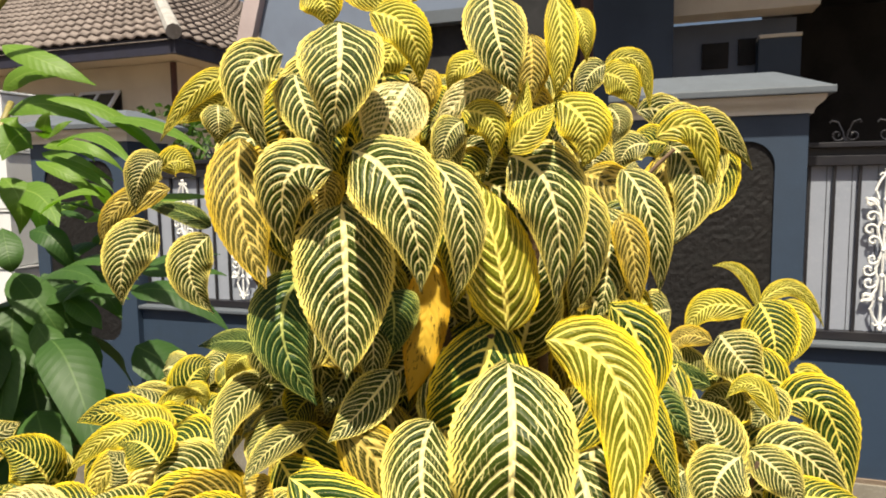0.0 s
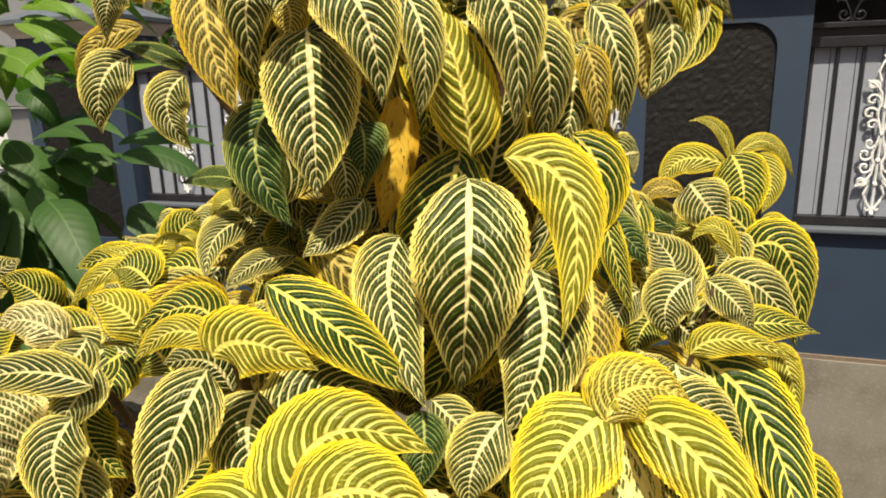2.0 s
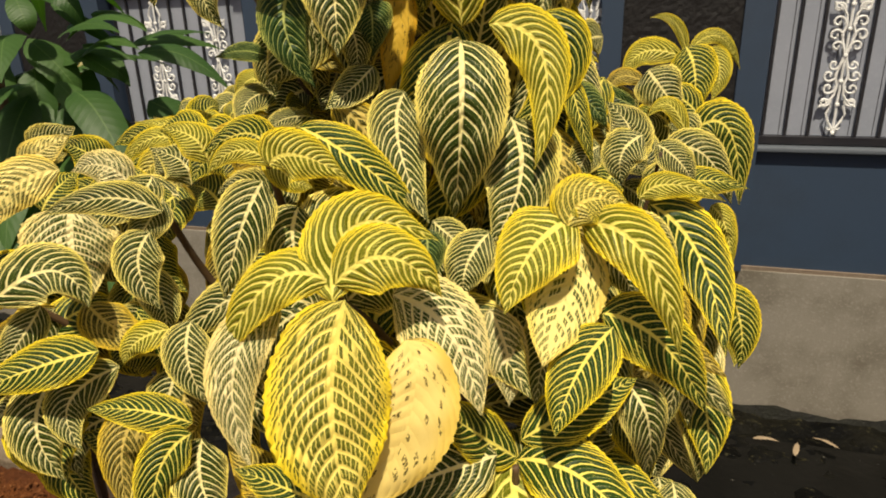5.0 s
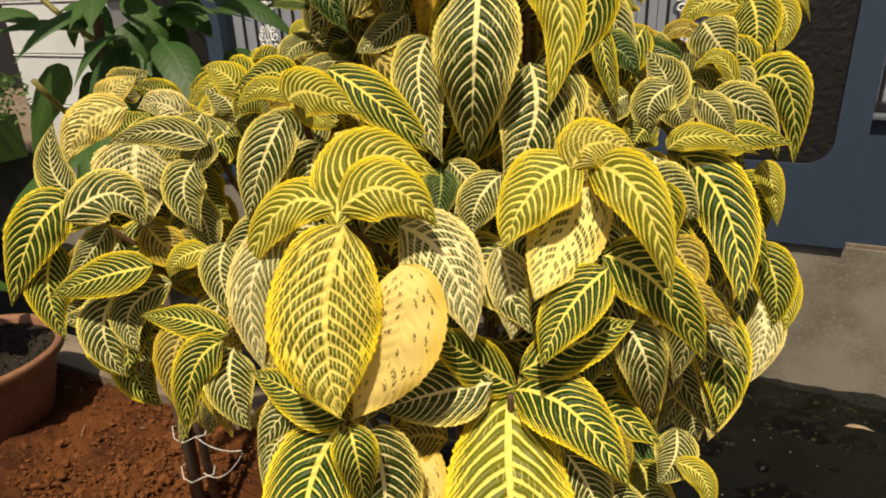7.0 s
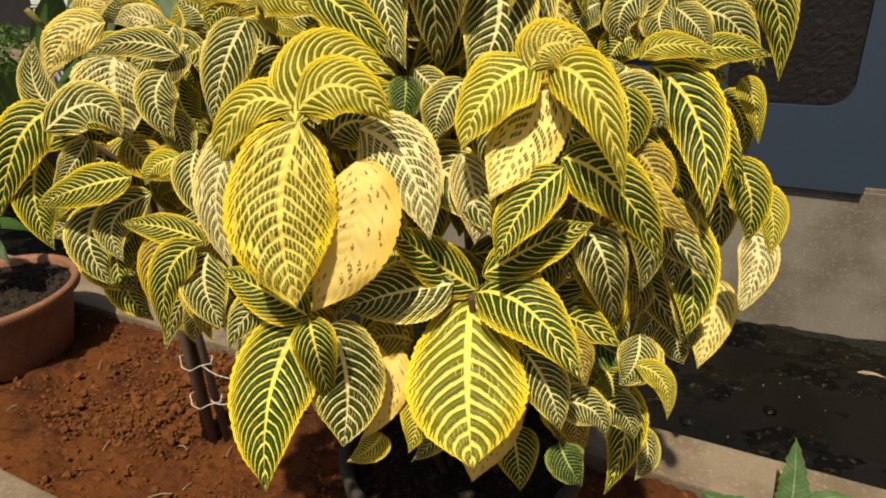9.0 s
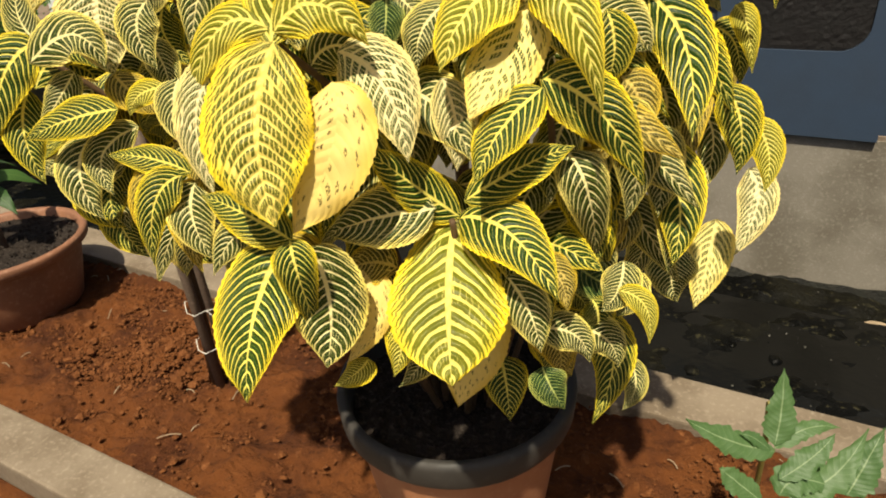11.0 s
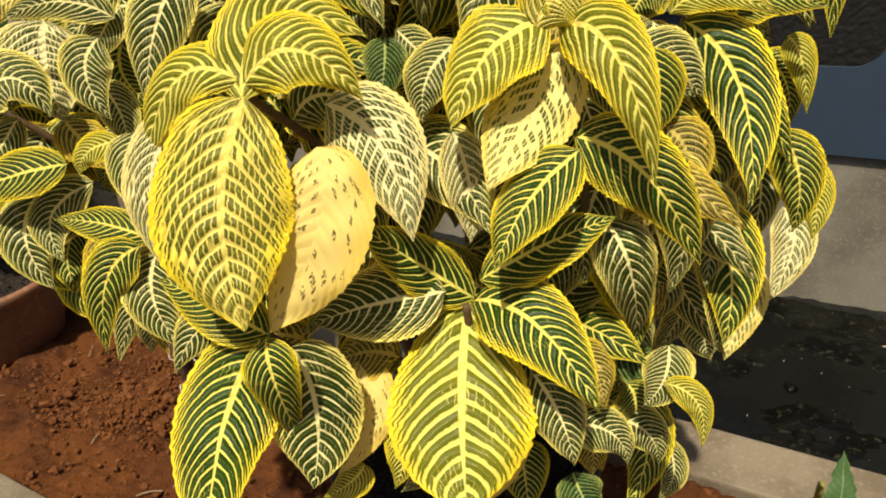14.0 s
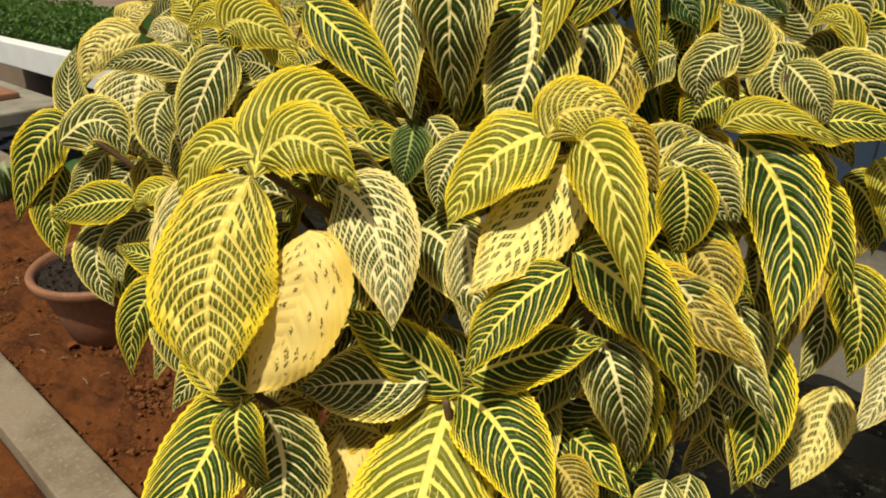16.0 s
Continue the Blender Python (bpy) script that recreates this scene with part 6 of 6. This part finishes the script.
set_leaf((-0.079, 0.107, 1.288), (-0.052, 0.049, 1.210), (-0.016, 0.040, 1.099), 0.063, (0.78, -0.62, 0.57))
set_leaf((-0.076, 0.217, 1.307), (0.007, 0.188, 1.234), (0.053, 0.192, 1.160), 0.092, (0.73, -0.68, 0.55))
set_leaf((-0.083, 0.133, 1.263), (-0.010, 0.095, 1.182), (0.040, 0.043, 1.095), 0.089, (0.76, -0.65, 0.59))
set_leaf((0.006, 0.157, 1.237), (0.065, 0.113, 1.158), (0.095, 0.083, 1.091), 0.077, (0.73, -0.68, 0.61))
set_leaf((-0.171, 0.150, 1.335), (-0.121, 0.106, 1.265), (-0.091, 0.110, 1.204), 0.076, (0.78, -0.62, 0.54))
set_leaf((0.021, 0.211, 1.317), (0.096, 0.194, 1.281), (0.156, 0.172, 1.236), 0.050, (0.70, -0.71, 0.53))

for k in range(84):
    z = rr.uniform(0.98, 1.62)
    a = rr.uniform(0, 6.28)
    r = rr.uniform(0.02, 0.20)
    p = (0.08 + r * math.cos(a), 0.04 + r * math.sin(a), z)
    low = z < 1.25
    dr = (math.cos(a), math.sin(a), rr.uniform(-1.6, -0.5) if low else rr.uniform(-0.35, 0.35))
    tree_leaf(p, dr, rr.uniform(0.14, 0.22), rr.uniform(0.05, 0.085) if low else rr.uniform(0.03, 0.055), rr.uniform(0.05, 0.35))

stake = empty("plant_stake", (-0.86, 0.93, SOIL_Z), label="grey wooden stake tied with wire", category="stake")
part("post", tube([(0.02, 0.0, -0.05), (0.0, 0.0, 0.5), (-0.02, 0.0, 1.1)], [0.014, 0.014, 0.012], 8), WOOD, stake, smooth=True)
part("post", tube([(0.055, 0.02, -0.05), (0.03, 0.02, 0.6), (0.02, 0.02, 0.95)], [0.012, 0.011, 0.010], 8), WOOD, stake, smooth=True)
for z in (0.158, 0.285):
    loop = [(0.02 + 0.05 * math.cos(a * 0.7), 0.01 + 0.035 * math.sin(a * 0.7), z + 0.012 * math.sin(a * 1.7)) for a in range(11)]
    part("wire", tube(loop, 0.0014, 5), WIRE, stake, "pale twisted tying wire")
part("wire", tube(bend((0.05, 0.0, 0.17), (0.11, 0.0, 0.14), (0.19, 0.01, 0.27)), 0.0013, 5), WIRE, stake)
part("wire", tube(bend((0.05, 0.0, 0.285), (0.12, -0.01, 0.26), (0.20, 0.0, 0.29)), 0.0013, 5), WIRE, stake)

# ---- seedling, bare stems in the second pot, litter ----
weed = empty("weed_seedling", (0.56, 1.13, SOIL_Z), label="fresh green weed with lobed leaves growing in the bed", category="weed")
WEED = (
    ((-0.006, -0.288, 0.452), (-0.006, -0.259, 0.497), (-0.014, -0.226, 0.556), 0.054),
    ((-0.004, -0.292, 0.444), (-0.071, -0.318, 0.464), (-0.135, -0.333, 0.497), 0.053),
    ((-0.005, -0.29, 0.448), (0.034, -0.253, 0.472), (0.08, -0.228, 0.469), 0.035),
    ((0.01, -0.309, 0.406), (0.05, -0.269, 0.433), (0.074, -0.236, 0.462), 0.044),
    ((0.021, -0.313, 0.39), (0.079, -0.272, 0.401), (0.119, -0.208, 0.466), 0.061),
    ((-0.01, -0.295, 0.445), (-0.037, -0.298, 0.465), (-0.057, -0.306, 0.471), 0.026),
    ((0.015, -0.321, 0.383), (0.041, -0.293, 0.404), (0.107, -0.272, 0.377), 0.061),
    ((-0.007, -0.338, 0.377), (-0.052, -0.342, 0.41), (-0.075, -0.344, 0.427), 0.044),
    ((0.107, -0.272, 0.377), (0.122, -0.24, 0.413), (0.141, -0.196, 0.465), 0.061),
)
part("stem", tube(bend((0, 0, 0), (0.0, -0.05, 0.22), (-0.02, -0.18, 0.44), 10), [0.006] * 11, 7), STEM_G, weed, smooth=True)


def toothed(bm, cols, seed):
    """Cuts uneven lobes into both edges of a blade."""
    rnd = random.Random(seed)
    bm.verts.ensure_lookup_table()
    cuts = {}
    for n, v in enumerate(bm.verts):
        i, k = divmod(n, cols + 1)
        side = 1 if k > cols / 2 else -1
        away = abs(k - cols / 2) / (cols / 2)
        if (i // 3, side) not in cuts:
            cuts[i // 3, side] = rnd.uniform(0.0, 0.20)
        pull = (cuts[i // 3, side] + (0.0, 0.05, 0.16)[i % 3]) * away ** 3
        v.co = v.co.lerp(bm.verts[i * (cols + 1) + cols // 2].co, pull)
    return bm


for k, (b, m, t, w) in enumerate(WEED):
    part("leaf", toothed(blade(b, m, t, w, (0.1, -0.5, 0.85), 0.2, 24, 8, 0.5, int(1000 * w), 1.6), 8, k), WEED_LEAF, weed)

sap = empty("potted_stem", (-1.86, 0.99, -0.01), label="thin dark stem with broad leaves in the faded pot", category="plant")
part("stem", tube([(0, 0, 0), (0.01, 0, 0.2), (-0.01, 0, 0.42)], [0.014, 0.012, 0.008], 8), WOOD, sap, smooth=True)
for a in range(7):
    d = Vector((math.cos(a * 0.95), math.sin(a * 0.95), 0))
    z = 0.2 + 0.035 * a
    part("leaf", blade(d * 0.01 + Vector((0, 0, z)), d * 0.09 + Vector((0, 0, z + 0.03)), d * 0.18 + Vector((0, 0, z - 0.03)), 0.07, (0.2, -0.3, 0.9), 0.2, 12, 6, 0.3, a), TREE_LEAF, sap)

clump = empty("strap_leaf_plant", (-3.72, 1.16, SOIL_Z), label="low plant with pale strap leaves growing in the soil bed", category="plant")
rr = random.Random(6)
for k in range(13):
    a, r, h = k * 2.4, rr.uniform(0.14, 0.24), rr.uniform(0.10, 0.26)
    d = Vector((math.cos(a), math.sin(a), 0))
    part("leaf", blade(d * 0.02, d * r * 0.5 + Vector((0, 0, h)), d * r + Vector((0, 0, h * 0.7)), 0.055, (0.3, -0.5, 0.8), 0.3, 12, 6, 0.6, k), PALE_LEAF, clump)

rr = random.Random(4)
for k in range(40):
    x, y = rr.uniform(-2.6, 1.0), rr.uniform(0.66, 1.28)
    a = rr.uniform(0, 3.14)
    l = rr.uniform(0.012, 0.034)
    d = Vector((math.cos(a), math.sin(a), 0)) * l
    c = Vector((x, y, SOIL_Z + 0.016))
    ob = part("dry_straw", tube(bend(c - d, c + Vector((0, 0.006, 0.008)), c + d, 4), 0.0016, 5), DRY_LEAF)
    tagged(ob, "dry straw lying on red soil", "straw", "straws on the soil")
for k, (x, y) in enumerate(((1.1, 3.55), (1.25, 3.5), (1.42, 3.6), (1.7, 3.4))):
    d = Vector((math.cos(k * 1.3), math.sin(k * 1.3), 0)) * 0.07
    c = Vector((x, y, DITCH_Z + 0.045))
    ob = part("fallen_leaf", blade(c - d, c + Vector((0, 0, 0.015)), c + d, 0.03, (0, 0, 1), 0.3, 10, 6, 0.3, k), DRY_LEAF)
    tagged(ob, "curled dry leaf lying in the ditch", "dead leaf", "leaves in the ditch")
rr = random.Random(14)
for k in range(30):
    s = rr.uniform(0.015, 0.05)
    bm = bmesh.new()
    bmesh.ops.create_icosphere(bm, subdivisions=2, radius=s)
    for v in bm.verts:
        v.co *= 1 + 0.35 * noise.noise(v.co * 40 + Vector((k, 0, 0)))
        v.co.z *= 0.6
    ob = part("stone", bm, MUD, smooth=True)
    ob.location = (rr.uniform(0.0, 1.6), rr.uniform(1.55, 3.5), DITCH_Z + 0.01)
    tagged(ob, "wet dark stone in the ditch", "stone", "stones in the ditch")
